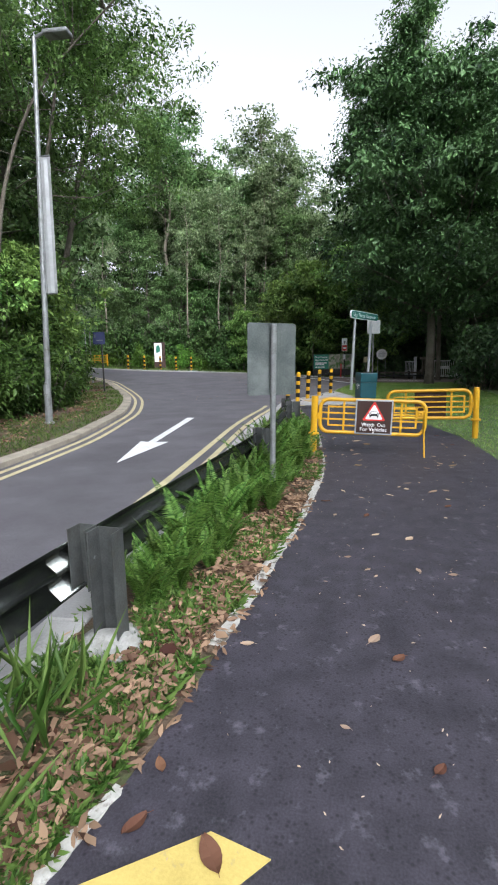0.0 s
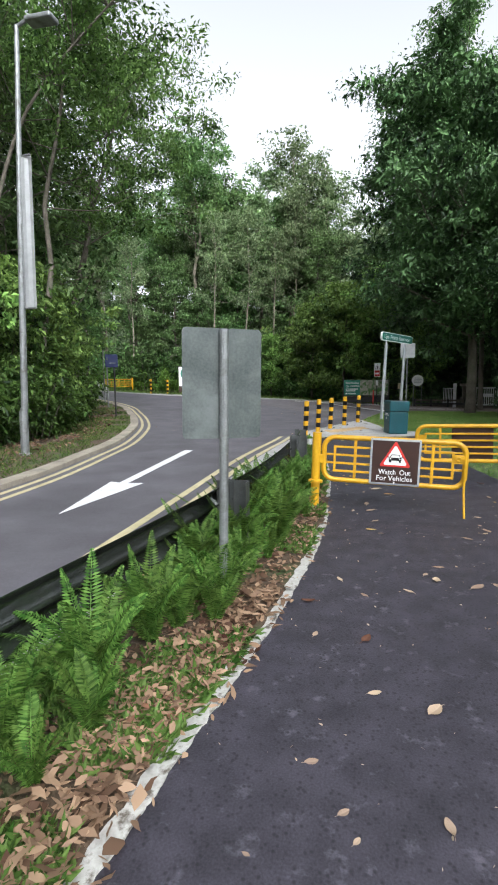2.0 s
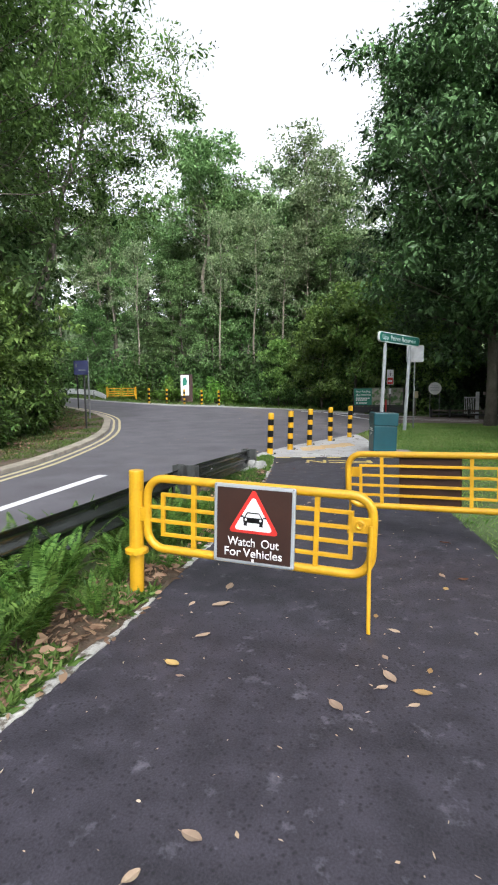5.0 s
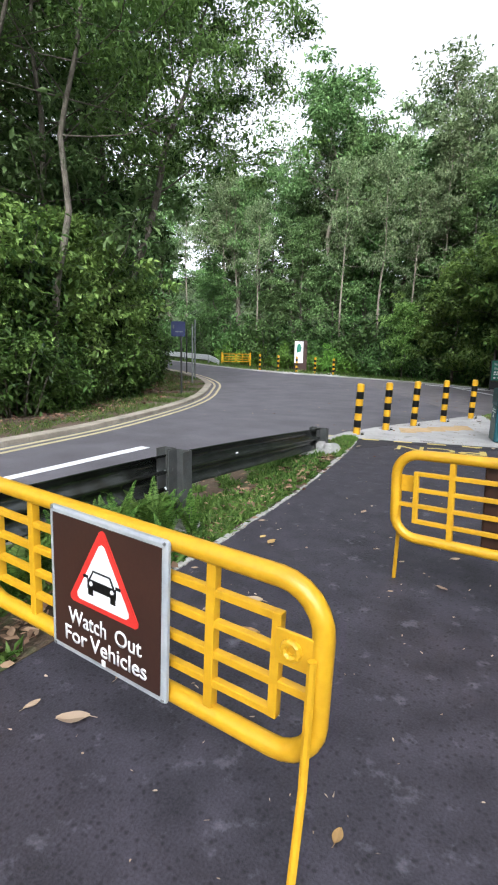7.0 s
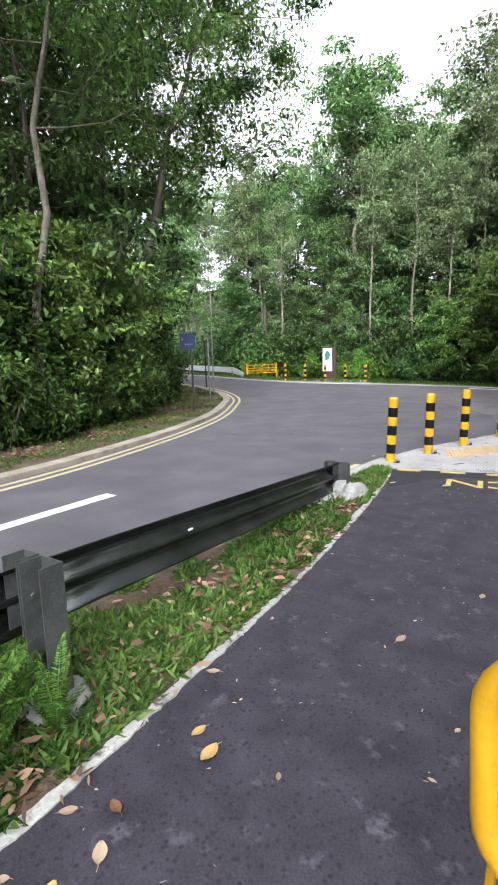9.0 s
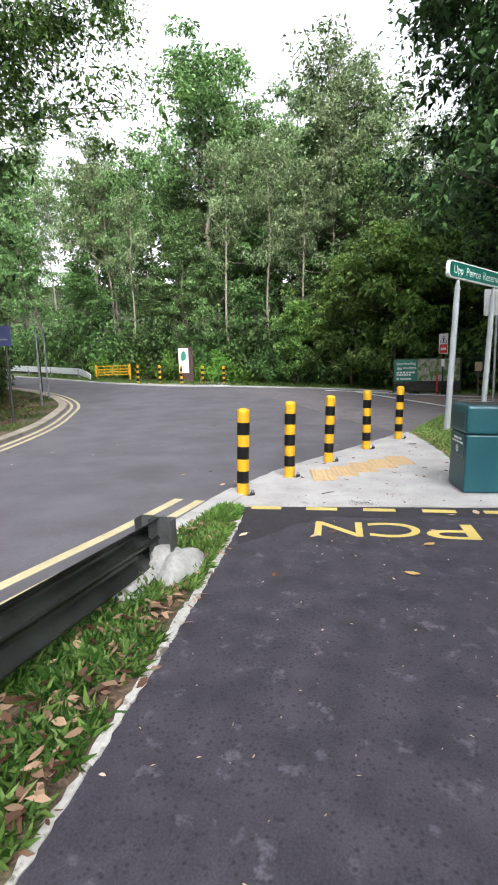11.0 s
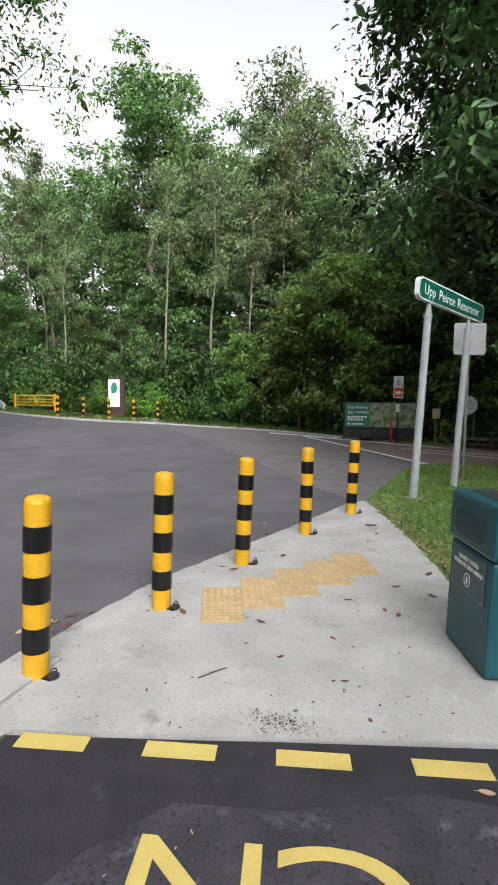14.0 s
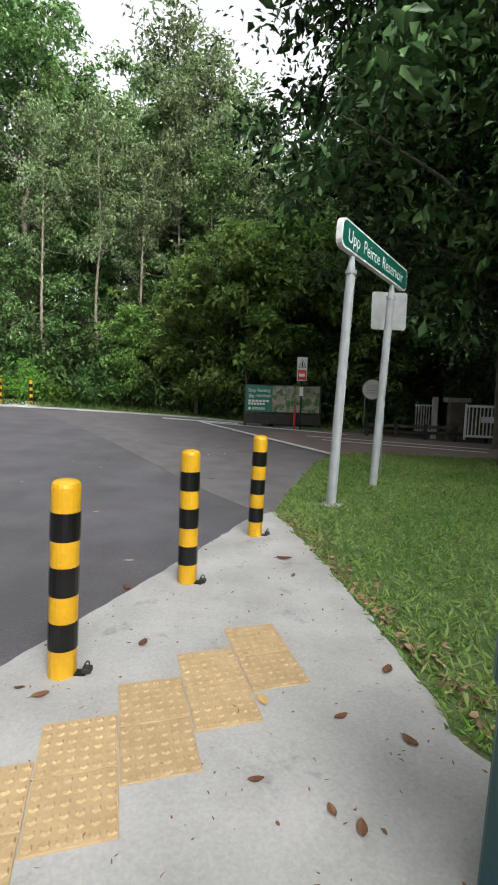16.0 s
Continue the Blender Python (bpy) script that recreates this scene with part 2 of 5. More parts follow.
# L_SHRUB: green lowered so the left shrubs look shadowed
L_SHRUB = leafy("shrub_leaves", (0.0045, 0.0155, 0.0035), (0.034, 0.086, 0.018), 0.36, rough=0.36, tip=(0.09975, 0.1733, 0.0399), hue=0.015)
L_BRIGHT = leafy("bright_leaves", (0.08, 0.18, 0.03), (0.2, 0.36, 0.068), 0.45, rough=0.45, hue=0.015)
L_FERN = leafy("fern_leaves", (0.014, 0.06, 0.005), (0.07, 0.2, 0.02), 0.42, rough=0.55, tip=(0.1785, 0.306, 0.06375), hue=0.015)
L_GRASS = leafy("grass_blades", (0.016, 0.06, 0.006), (0.085, 0.22, 0.026), 0.42, rough=0.42, tip=(0.162, 0.243, 0.0612), hue=0.012)
L_LAWN = leafy("lawn_blades", (0.075, 0.19, 0.03), (0.25, 0.46, 0.09), 0.42, rough=0.42, tip=(0.26, 0.33, 0.11), hue=0.012)
L_DRY = leafy("dry_leaf", (0.042, 0.014, 0.008), (0.21, 0.085, 0.047), 0.2, rough=0.6, tip=(0.42, 0.29, 0.18), hue=0.015)
L_DRYPALE = leafy("dry_pale_leaf", (0.33, 0.235, 0.15), (0.52, 0.42, 0.31), 0.12, rough=0.65, hue=0.012)
L_DRYBROWN = leafy("dry_brown_leaf", (0.11, 0.055, 0.03), (0.2, 0.1, 0.06), 0.1, rough=0.65, hue=0.012)
L_DRYYELLOW = leafy("dry_yellow_leaf", (0.38, 0.24, 0.08), (0.5, 0.36, 0.17), 0.15, rough=0.6, hue=0.012)


# ---- mesh helpers ----
def link_mesh(name, mesh, mat, parent=None, label="", smooth=False):
    ob = new(name, mesh)
    if mat and not mesh.materials:
        mesh.materials.append(mat)
    if parent:
        ob.parent = parent
    if smooth:
        for p in mesh.polygons:
            p.use_smooth = True
    if label:
        ob["label"] = label
    return ob


def part(name, bm, mat, parent=None, label="", smooth=False):
    """Links a bmesh as one mesh object under a thing or a part."""
    mesh = bpy.data.meshes.new(name)
    bmesh.ops.recalc_face_normals(bm, faces=bm.faces)
    bm.to_mesh(mesh)
    bm.free()
    return link_mesh(name, mesh, mat, parent, label, smooth)


def empty(name, m, label, category, group="", kind=""):
    ob = new(name)
    ob.matrix_world = m
    ob.empty_display_size = 0.1
    return tagged(ob, label, category, group, kind)


def box(x0, y0, z0, x1, y1, z1, bevel=0.0, bm=None):
    own = bm is None
    bm = bm or bmesh.new()
    vs = bmesh.ops.create_cube(bm, size=1)["verts"]
    for v in vs:
        v.co = Vector(((x0 + x1) / 2 + v.co.x * (x1 - x0), (y0 + y1) / 2 + v.co.y * (y1 - y0), (z0 + z1) / 2 + v.co.z * (z1 - z0)))
    if bevel:
        es = {e for v in vs for e in v.link_edges}
        bmesh.ops.bevel(bm, geom=list(es), offset=bevel, segments=2, affect="EDGES", profile=0.5)
    return bm


def tube(points, radii, sides=10, bm=None, closed=False, cap=True):
    """A round bar along points; radii: one number or one per point."""
    bm = bm or bmesh.new()
    pts = [Vector(p) for p in points]
    rs = [radii] * len(pts) if isinstance(radii, (int, float)) else radii
    rings, side = [], None
    for i, p in enumerate(pts):
        if closed:
            d = (pts[(i + 1) % len(pts)] - pts[i - 1]).normalized()
        else:
            d = (pts[min(i + 1, len(pts) - 1)] - pts[max(i - 1, 0)]).normalized()
        if side is None:
            side = d.orthogonal().normalized()
        side = (side - d * side.dot(d)).normalized()
        up = d.cross(side)
        rings.append([bm.verts.new(p + (side * math.cos(a) + up * math.sin(a)) * rs[i]) for a in (2 * math.pi * k / sides for k in range(sides))])
    for i in range(len(rings) - (0 if closed else 1)):
        a, b = rings[i], rings[(i + 1) % len(rings)]
        for k in range(sides):
            bm.faces.new((a[k], a[(k + 1) % sides], b[(k + 1) % sides], b[k]))
    if cap and not closed:
        bm.faces.new(rings[0][::-1])
        bm.faces.new(rings[-1])
    return bm


def smooth_line(points, step=0.5):
    """A Catmull-Rom line through points, cut about every step metres."""
    P = [Vector((*p, 0)) if len(p) == 2 else Vector(p) for p in points]
    out = []
    for i in range(len(P) - 1):
        a, b, c, d = P[max(i - 1, 0)], P[i], P[i + 1], P[min(i + 2, len(P) - 1)]
        n = max(1, round((c - b).length / step))
        for k in range(n):
            t = k / n
            out.append(0.5 * (2 * b + (c - a) * t + (2 * a - 5 * b + 4 * c - d) * t * t + (3 * b - a - 3 * c + d) * t ** 3))
    out.append(P[-1])
    return out


def offset(line, d):
    """The line moved d metres to its left."""
    out = []
    for i, p in enumerate(line):
        t = (line[min(i + 1, len(line) - 1)] - line[max(i - 1, 0)]).normalized()
        out.append(p + Vector((-t.y, t.x, 0)) * d)
    return out


def slab(points, z0, z1):
    """A flat plate with that outline."""
    flat = []
    for p in points:
        q = Vector((p[0], p[1], 0))
        if not flat or (q - flat[-1]).length > 0.004:
            flat.append(q)
    if (flat[0] - flat[-1]).length < 0.004:
        flat.pop()
    bm = bmesh.new()
    up = [bm.verts.new((p.x, p.y, z1)) for p in flat]
    dn = [bm.verts.new((p.x, p.y, z0)) for p in flat]
    n = len(flat)
    for tri in geometry.tessellate_polygon([flat]):
        bm.faces.new([up[k] for k in tri])
    for k in range(n):
        bm.faces.new((up[k], dn[k], dn[(k + 1) % n], up[(k + 1) % n]))
    return bm


def strip(line, d0, d1, z0, z1, bm=None):
    """A bar of rectangular section along a line, between two offsets to its left."""
    bm = bm or bmesh.new()
    a, b = offset(line, d0), offset(line, d1)
    rows = [[bm.verts.new((p.x, p.y, p.z + z)) for p, z in ((a[i], z0), (a[i], z1), (b[i], z1), (b[i], z0))] for i in range(len(line))]
    for r, s in zip(rows, rows[1:]):
        for k in range(4):
            bm.faces.new((r[k], r[(k + 1) % 4], s[(k + 1) % 4], s[k]))
    bm.faces.new(rows[0])
    bm.faces.new(rows[-1][::-1])
    return bm


def lettering(text, width, height, depth=0.002, bold=0.0):
    """A mesh of flat letters in the built-in font, centred, lying in x and z, facing -y."""
    cu = bpy.data.curves.new("letters", "FONT")
    cu.body, cu.extrude, cu.resolution_u, cu.offset = text, 0.0, 6, bold
    ob = new("letters", cu)
    me = bpy.data.meshes.new_from_object(ob.evaluated_get(bpy.context.evaluated_depsgraph_get()))
    bpy.data.objects.remove(ob)
    xs, ys = [v.co.x for v in me.vertices], [v.co.y for v in me.vertices]
    cx, cy, sx, sy = (min(xs) + max(xs)) / 2, (min(ys) + max(ys)) / 2, width / (max(xs) - min(xs)), height / (max(ys) - min(ys))
    bm = bmesh.new()
    bm.from_mesh(me)
    bpy.data.meshes.remove(me)
    for v in bm.verts:
        v.co = Vector(((v.co.x - cx) * sx, 0, (v.co.y - cy) * sy))
    ext = bmesh.ops.extrude_face_region(bm, geom=bm.faces[:])
    bmesh.ops.translate(bm, verts=[g for g in ext["geom"] if isinstance(g, bmesh.types.BMVert)], vec=(0, -depth, 0))
    return bm


def rounded(w, h, y0, y1, r):
    bm = bmesh.new()
    pts = []
    for cx, cz, a0 in ((w - r, h - r, 0), (r - w, h - r, 90), (r - w, r - h, 180), (w - r, r - h, 270)):
        for k in range(6):
            a = radians(a0 + 18 * k)
            pts.append((cx + r * math.cos(a), cz + r * math.sin(a)))
    f, k = [bm.verts.new((x, y0, z)) for x, z in pts], [bm.verts.new((x, y1, z)) for x, z in pts]
    bm.faces.new(f)
    bm.faces.new(k[::-1])
    for i in range(len(f)):
        bm.faces.new((f[i], f[(i + 1) % len(f)], k[(i + 1) % len(f)], k[i]))
    return bm


def moved(bm, m):
    bmesh.ops.transform(bm, matrix=m, verts=bm.verts)
    return bm


def leaf_mesh(name, centre, direction, normal, length, width, fold=0.25, two=False):
    """A mesh of many leaves. All arguments are arrays of one row a leaf; each leaf is a folded, pointed blade."""
    n = len(centre)
    d = direction / np.linalg.norm(direction, axis=1, keepdims=True)
    s = np.cross(d, normal)
    s /= np.linalg.norm(s, axis=1, keepdims=True) + 1e-9
    u = np.cross(s, d)
    L, W = length[:, None], width[:, None]
    verts = np.stack([centre - d * L / 2, centre + s * W / 2 + u * W * fold - d * L * 0.05, centre + d * L / 2 - u * L * 0.08, centre - s * W / 2 + u * W * fold - d * L * 0.05], 1).reshape(-1, 3)
    i = np.arange(n) * 4
    tris = np.stack([np.stack([i, i + 1, i + 2], 1), np.stack([i, i + 2, i + 3], 1)], 1).reshape(-1)
    me = bpy.data.meshes.new(name)
    me.vertices.add(n * 4)
    me.vertices.foreach_set("co", verts.ravel())
    me.loops.add(n * 6)
    me.loops.foreach_set("vertex_index", tris.astype(np.int32))
    me.polygons.add(n * 2)
    me.polygons.foreach_set("loop_start", (np.arange(n * 2) * 3).astype(np.int32))
    me.update(calc_edges=True)
    return me


def oval_mesh(name, centre, direction, normal, length, width):
    """A mesh of many curled leaves of a pointed oval outline, six corners each."""
    n = len(centre)
    d = direction / np.linalg.norm(direction, axis=1, keepdims=True)
    s = np.cross(d, normal)
    s /= np.linalg.norm(s, axis=1, keepdims=True) + 1e-9
    u = np.cross(s, d)
    L, W = length[:, None], width[:, None]
    c = rng.uniform(0.0, 0.45, (n, 1)) * W
    e = rng.uniform(0.22, 0.5, (4, n, 1))
    bow = s * W * rng.uniform(-0.3, 0.3, (n, 1))
    v = np.stack([centre - d * L * 0.5, centre - d * L * 0.2 + s * W * e[0] + u * c, centre + d * L * 0.18 + s * W * e[1] + u * c, centre + d * L * 0.5 + u * c * 0.9 + bow, centre + d * L * 0.18 - s * W * e[2] + u * c * 0.4, centre - d * L * 0.2 - s * W * e[3] + u * c * 0.7], 1).reshape(-1, 3)
    i = np.arange(n) * 6
    tris = np.stack([np.stack([i, i + 1, i + 5], 1), np.stack([i + 1, i + 2, i + 4], 1), np.stack([i + 1, i + 4, i + 5], 1), np.stack([i + 2, i + 3, i + 4], 1)], 1).reshape(-1)
    me = bpy.data.meshes.new(name)
    me.vertices.add(n * 6)
    me.vertices.foreach_set("co", v.ravel())
    me.loops.add(n * 12)
    me.loops.foreach_set("vertex_index", tris.astype(np.int32))
    me.polygons.add(n * 4)
    me.polygons.foreach_set("loop_start", (np.arange(n * 4) * 3).astype(np.int32))
    me.update(calc_edges=True)
    return me


def scatter_leaves(name, rng, clumps, radii, per, size, slim=0.45, flat=0.5, droop=0.35, inner=0):
    """Leaves round clump centres: most lie near the outside and top of their clump and droop outwards."""
    c = np.repeat(np.asarray(clumps, float), per, 0)
    r = np.repeat(np.asarray(radii, float), per)
    n = len(c)
    v = rng.normal(size=(n, 3))
    v /= np.linalg.norm(v, axis=1, keepdims=True)
    v *= (rng.random(n) ** 0.45 * r)[:, None]
    v[:, 2] *= flat
    d = v / (r[:, None] + 1e-6) + rng.normal(size=(n, 3)) * 0.7
    d[:, 2] -= droop
    nm = rng.normal(size=(n, 3)) * 0.55 + np.array([0, 0, 1.0])
    ln = size * (0.6 + 0.8 * rng.random(n))
    if inner:
        k = np.arange(n) % per < inner
        v[k] *= 0.6
        ln[k] *= 2.2
    return leaf_mesh(name, c + v, d, nm, ln, ln * slim)


# ---- trees ----
def tree_parts(seed, height, base, spread, trunk, leaf_size, limbs, per, clump, lean=(0, 0), top_bias=0.5, twigs=6, slim=0.45, bend=0.013, inner=0, sweep=1.3, taper=0.55, even=0.0, from_=0.35):
    """Trunk and crown meshes of a broadleaved tree whose foot is at the origin."""
    rng = np.random.default_rng(seed)
    bm = bmesh.new()
    n = 9
    wob = rng.normal(size=(n, 2)) * bend * height
    wob[0] = 0
    axis = [Vector((lean[0] * (k / (n - 1)) ** sweep + wob[k, 0] * min(1, k / 3), lean[1] * (k / (n - 1)) ** sweep + wob[k, 1] * min(1, k / 3), height * 0.93 * k / (n - 1) - (0.25 if k == 0 else 0))) for k in range(n)]
    line = smooth_line(axis, 0.9)
    m = len(line)
    tube(line, [trunk * (1.35 if k == 0 else 1) * (1 - 0.86 * k / (m - 1)) for k in range(m)], 8, bm)
    clumps, radii = [], []
    for i in range(limbs):
        f = base + (1 - base) * ((i + rng.random()) / limbs) ** (1.0 - 0.4 * top_bias)
        start = line[min(m - 1, int(f * (m - 1)))]
        ang = i * 2.4 + rng.random() * 0.9
        reach = spread * (0.35 + 0.3 * even + (0.75 - 0.4 * even) * rng.random()) * (1 - taper * max(0, (f - 0.6) / 0.4))
        rise = height * (0.04 + 0.12 * rng.random())
        end = start + Vector((math.cos(ang) * reach, math.sin(ang) * reach, rise))
        mid = start.lerp(end, 0.5) + Vector((0, 0, -0.06 * reach)) + Vector(rng.normal(size=3)) * 0.1 * reach
        r0 = max(0.018, trunk * (1 - 0.86 * f) * 0.36)
        tube(smooth_line([start, mid, end], max(0.6, reach / 4)), [r0 * (1 - 0.85 * k / len(smooth_line([start, mid, end], max(0.6, reach / 4)))) for k in range(len(smooth_line([start, mid, end], max(0.6, reach / 4))))], 5, bm, cap=False)
        for j in range(twigs):
            g = (j + 1) / twigs
            tip = start.lerp(end, from_ + (1 - from_) * g) + Vector(rng.normal(size=3)) * 0.17 * reach
            tube([start.lerp(end, 0.25 + 0.6 * g), start.lerp(end, 0.3 + 0.65 * g).lerp(tip, 0.6), tip], [r0 * 0.4, r0 * 0.28, r0 * 0.12], 3, bm, cap=False)
            clumps.append(tip)
            radii.append(clump * (0.6 + 0.7 * rng.random()))
    clumps.append(line[-1])
    radii.append(clump)
    me = bpy.data.meshes.new("trunk")
    bm.to_mesh(me)
    bm.free()
    for p in me.polygons:
        p.use_smooth = True
    return me, scatter_leaves("crown", rng, clumps, radii, per, leaf_size, slim, inner=inner)


def tree(name, meshes, bark, leaves, m, label, group="", category="tree"):
    top = empty(name, m, label, category, group)
    link_mesh("trunk", meshes[0], bark, top)
    link_mesh("crown", meshes[1], leaves, top)
    return top


def shrub_parts(seed, height, radius, stems, per, leaf_size, slim=0.4, clump=0.4):
    rng = np.random.default_rng(seed)
    bm = bmesh.new()
    clumps, radii = [], []
    for i in range(stems):
        a, r = rng.random() * 6.283, radius * math.sqrt(rng.random())
        tip = Vector((math.cos(a) * r, math.sin(a) * r, height * (0.35 + 0.65 * rng.random()) * (1 - 0.35 * (r / radius) ** 2)))
        foot = Vector((tip.x * 0.35, tip.y * 0.35, -0.1))
        mid = foot.lerp(tip, 0.55) + Vector((0, 0, 0.1 * height))
        tube([foot, mid, tip], [0.025, 0.018, 0.007], 4, bm, cap=False)
        for q in (tip, mid.lerp(tip, 0.4), foot.lerp(mid, 0.65)):
            clumps.append(q)
            radii.append(clump * (0.7 + 0.6 * rng.random()) * (0.5 + 0.5 * height / 2))
    me = bpy.data.meshes.new("stem")
    bm.to_mesh(me)
    bm.free()
    return me, scatter_leaves("foliage", rng, clumps, radii, per, leaf_size, slim, 0.85, 0.25)


def shrub(name, meshes, leaves, m, label, group=""):
    top = empty(name, m, label, "shrub", group)
    link_mesh("stem", meshes[0], M_BARKA, top)
    link_mesh("foliage", meshes[1], leaves, top)
    return top


def inside(poly, x, y):
    hit = False
    for (ax, ay), (bx, by) in zip(poly, poly[1:] + poly[:1]):
        if (ay > y) != (by > y) and x < (bx - ax) * (y - ay) / (by - ay) + ax:
            hit = not hit
    return hit


def rise(x, y):
    """Height of the land: level round the footpath, climbing gently towards the far left."""
    t = max(0.0, min(1.0, (y - 19) / 12))
    return 0.05 * max(0.0, -x - 0.5) * t * t * (3 - 2 * t)


# ---- ground, road, path ----
KERB_LEFT = smooth_line([(-4.2, -45), (-4.25, -12), (-4.32, 0), (-4.38, 5), (-4.46, 7.4), (-4.62, 9.2), (-5.08, 11.5), (-5.42, 13.0), (-6.15, 15.1), (-7.15, 17.5), (-8.6, 20.3), (-9.9, 22.4), (-11.3, 24.4), (-13.4, 26.1), (-16, 27.3), (-20, 28.2), (-32, 29.5), (-60, 31)], 0.7)
ROAD_RIGHT = smooth_line([(-1.5, -45), (-1.4, -12), (-1.36, 0), (-1.36, 5), (-1.42, 8), (-1.5, 10.9), (-1.45, 13), (-1.38, 14.2), (-1.37, 15.3), (-1.36, 15.8)], 0.7)
PAD_ROAD = smooth_line([(-1.36, 15.8), (-1.28, 16.3), (-1.2, 16.8), (-1.07, 17.3), (-0.9, 17.8), (-0.63, 18.6), (-0.25, 19.7), (0.05, 20.6), (0.3, 20.95)], 0.09)
PAD_ROAD = [PAD_ROAD[0]] + [p + Vector((0.03 * noise.noise(p * 7), 0, 0)) for p in PAD_ROAD[1:-1]] + [PAD_ROAD[-1]]
LAWN_ROAD = smooth_line([(0.3, 20.95), (0.6, 22.8), (1.1, 25.2), (1.55, 26.1), (2.4, 26.5), (4.9, 26.35), (12, 26.4), (40, 27)], 0.6)
ROAD_FAR = smooth_line([(40, 31.5), (14, 29.6), (6, 29.6), (2.2, 32.1), (-1.7, 34.2), (-4.6, 34.4), (-8.6, 33.4), (-11, 32.2), (-13.3, 31.7), (-17.2, 32.5), (-22, 34.0), (-34, 36.5), (-60, 40)], 0.7)
PATH_LEFT = smooth_line([(-1.9, -20), (-1.1, -3), (-0.64, 0.6), (-0.48, 1.47), (-0.41, 1.72), (-0.33, 2.1), (-0.25, 2.65), (-0.18, 3.1), (-0.11, 3.6), (-0.02, 4.25), (0.07, 4.95), (0.13, 5.6), (0.19, 6.4), (0.2, 7.3), (0.17, 7.9), (0.13, 8.5), (0.05, 9.6), (-0.02, 10.2), (-0.07, 10.7), (-0.15, 11.3), (-0.26, 12.0), (-0.48, 13.2), (-0.74, 14.45), (-0.94, 15.2)], 0.35)
PATH_RIGHT = smooth_line([(1.95, 15.95), (2.05, 13.4), (2.3, 11.4), (2.62, 9.8), (2.68, 8.6), (2.66, 5), (2.5, 0), (2.2, -20)], 0.6)
PAD_RIGHT = smooth_line([(0.3, 20.95), (0.62, 19.85), (0.93, 18.65), (1.1, 17.75), (1.26, 17.25), (1.95, 17.15)], 0.09)
PAD_RIGHT = [PAD_RIGHT[0]] + [p + Vector((0.045 * noise.noise(p * 5), 0, 0)) for p in PAD_RIGHT[1:-1]] + [PAD_RIGHT[-1]]


def sheet(name, outline, z, mat, thick=0.06, label="", category=""):
    bm = slab([(p[0], p[1]) for p in outline], z - thick, z)
    if max(p[1] for p in outline) > 30:
        for k in range(18, 42):
            bmesh.ops.bisect_plane(bm, geom=bm.verts[:] + bm.edges[:] + bm.faces[:], plane_co=(0, k, 0), plane_no=(0, 1, 0))
        for k in range(-60, 1, 3):
            bmesh.ops.bisect_plane(bm, geom=bm.verts[:] + bm.edges[:] + bm.faces[:], plane_co=(k - 0.5, 0, 0), plane_no=(1, 0, 0))
    for v in bm.verts:
        v.co.z += rise(v.co.x, v.co.y)
    ob = part(name, bm, mat)
    return tagged(ob, label, category, kind="structure")


bm = bmesh.new()
xs = [-900, -300, -120, -70] + [-60 + 3 * i for i in range(34)] + [50, 70, 120, 300, 900]
ys = [-900, -300, -100, -45] + [-30 + 3 * i for i in range(36)] + [85, 100, 150, 300, 900]
grid = [[bm.verts.new((x, y, rise(max(x, -60), min(y, 60)) - 0.07)) for x in xs] for y in ys]
for r, s in zip(grid, grid[1:]):
    for i in range(len(xs) - 1):
        bm.faces.new((r[i], r[i + 1], s[i + 1], s[i]))
tagged(part("ground", bm, M_SOIL), "dark forest soil with leaf litter and low growth", "ground", kind="structure")

road = sheet("road", KERB_LEFT + ROAD_FAR[::-1] + LAWN_ROAD[::-1] + PAD_ROAD[::-1] + ROAD_RIGHT[::-1], -0.008, M_ROAD, 0.05, "smooth grey asphalt road bending away uphill", "road")
sheet("road_brown", [(1.5, 26.0), *[p for p in LAWN_ROAD if p.x > 1.55], *[p for p in ROAD_FAR if p.x > 0.9], (-0.6, 30.5)], -0.003, M_BRICKROAD, 0.03, "reddish brown paved driveway beside the road", "driveway")
SEAM = smooth_line([(-8.3, 31.9), (-4.5, 27.5), (-2.2, 24.3), (-0.9, 22.3), (0.15, 20.9)], 0.5)
sheet("road_apron", [*SEAM, *[p for p in LAWN_ROAD if p.x < 1.5], (-0.6, 30.5), *[p for p in ROAD_FAR if -8.0 < p.x < 0.9]], -0.0055, M_DRIVE, 0.03, "paler worn asphalt at the driveway mouth", "road")
footpath = sheet("pavement_footpath", PATH_LEFT + [(1.95, 15.95)] + PATH_RIGHT, 0.0, M_PATH, 0.05, "dark asphalt footpath with pale worn smudges", "footpath")
pad = sheet("pavement_pad", [(-1.37, 14.9), *PAD_ROAD, *PAD_RIGHT, (1.95, 15.98), (0.25, 15.54), (-0.93, 15.23), (-1.02, 15.02)], 0.006, M_PAD, 0.06, "pale concrete landing with dirt specks", "pavement")
sheet("pavement_patch", [(-0.94, 15.19), (0.25, 15.51), (1.95, 15.94), (1.98, 15.7), (1.2, 15.42), (0.75, 15.38), (0.3, 15.16), (-0.1, 15.08), (-0.3, 14.82), (-0.42, 14.5), (-0.6, 14.2), (-0.69, 14.35)], 0.0018, M_PATCH, 0.02, "newer black asphalt strip along the concrete", "footpath")
verge = sheet("ground_verge", [*[p for p in ROAD_RIGHT if p.y < 15.2], (-1.3, 15.12), *PATH_LEFT[::-1]], 0.004, M_LITTER, 0.05, "narrow soil verge covered in fallen leaves", "verge")
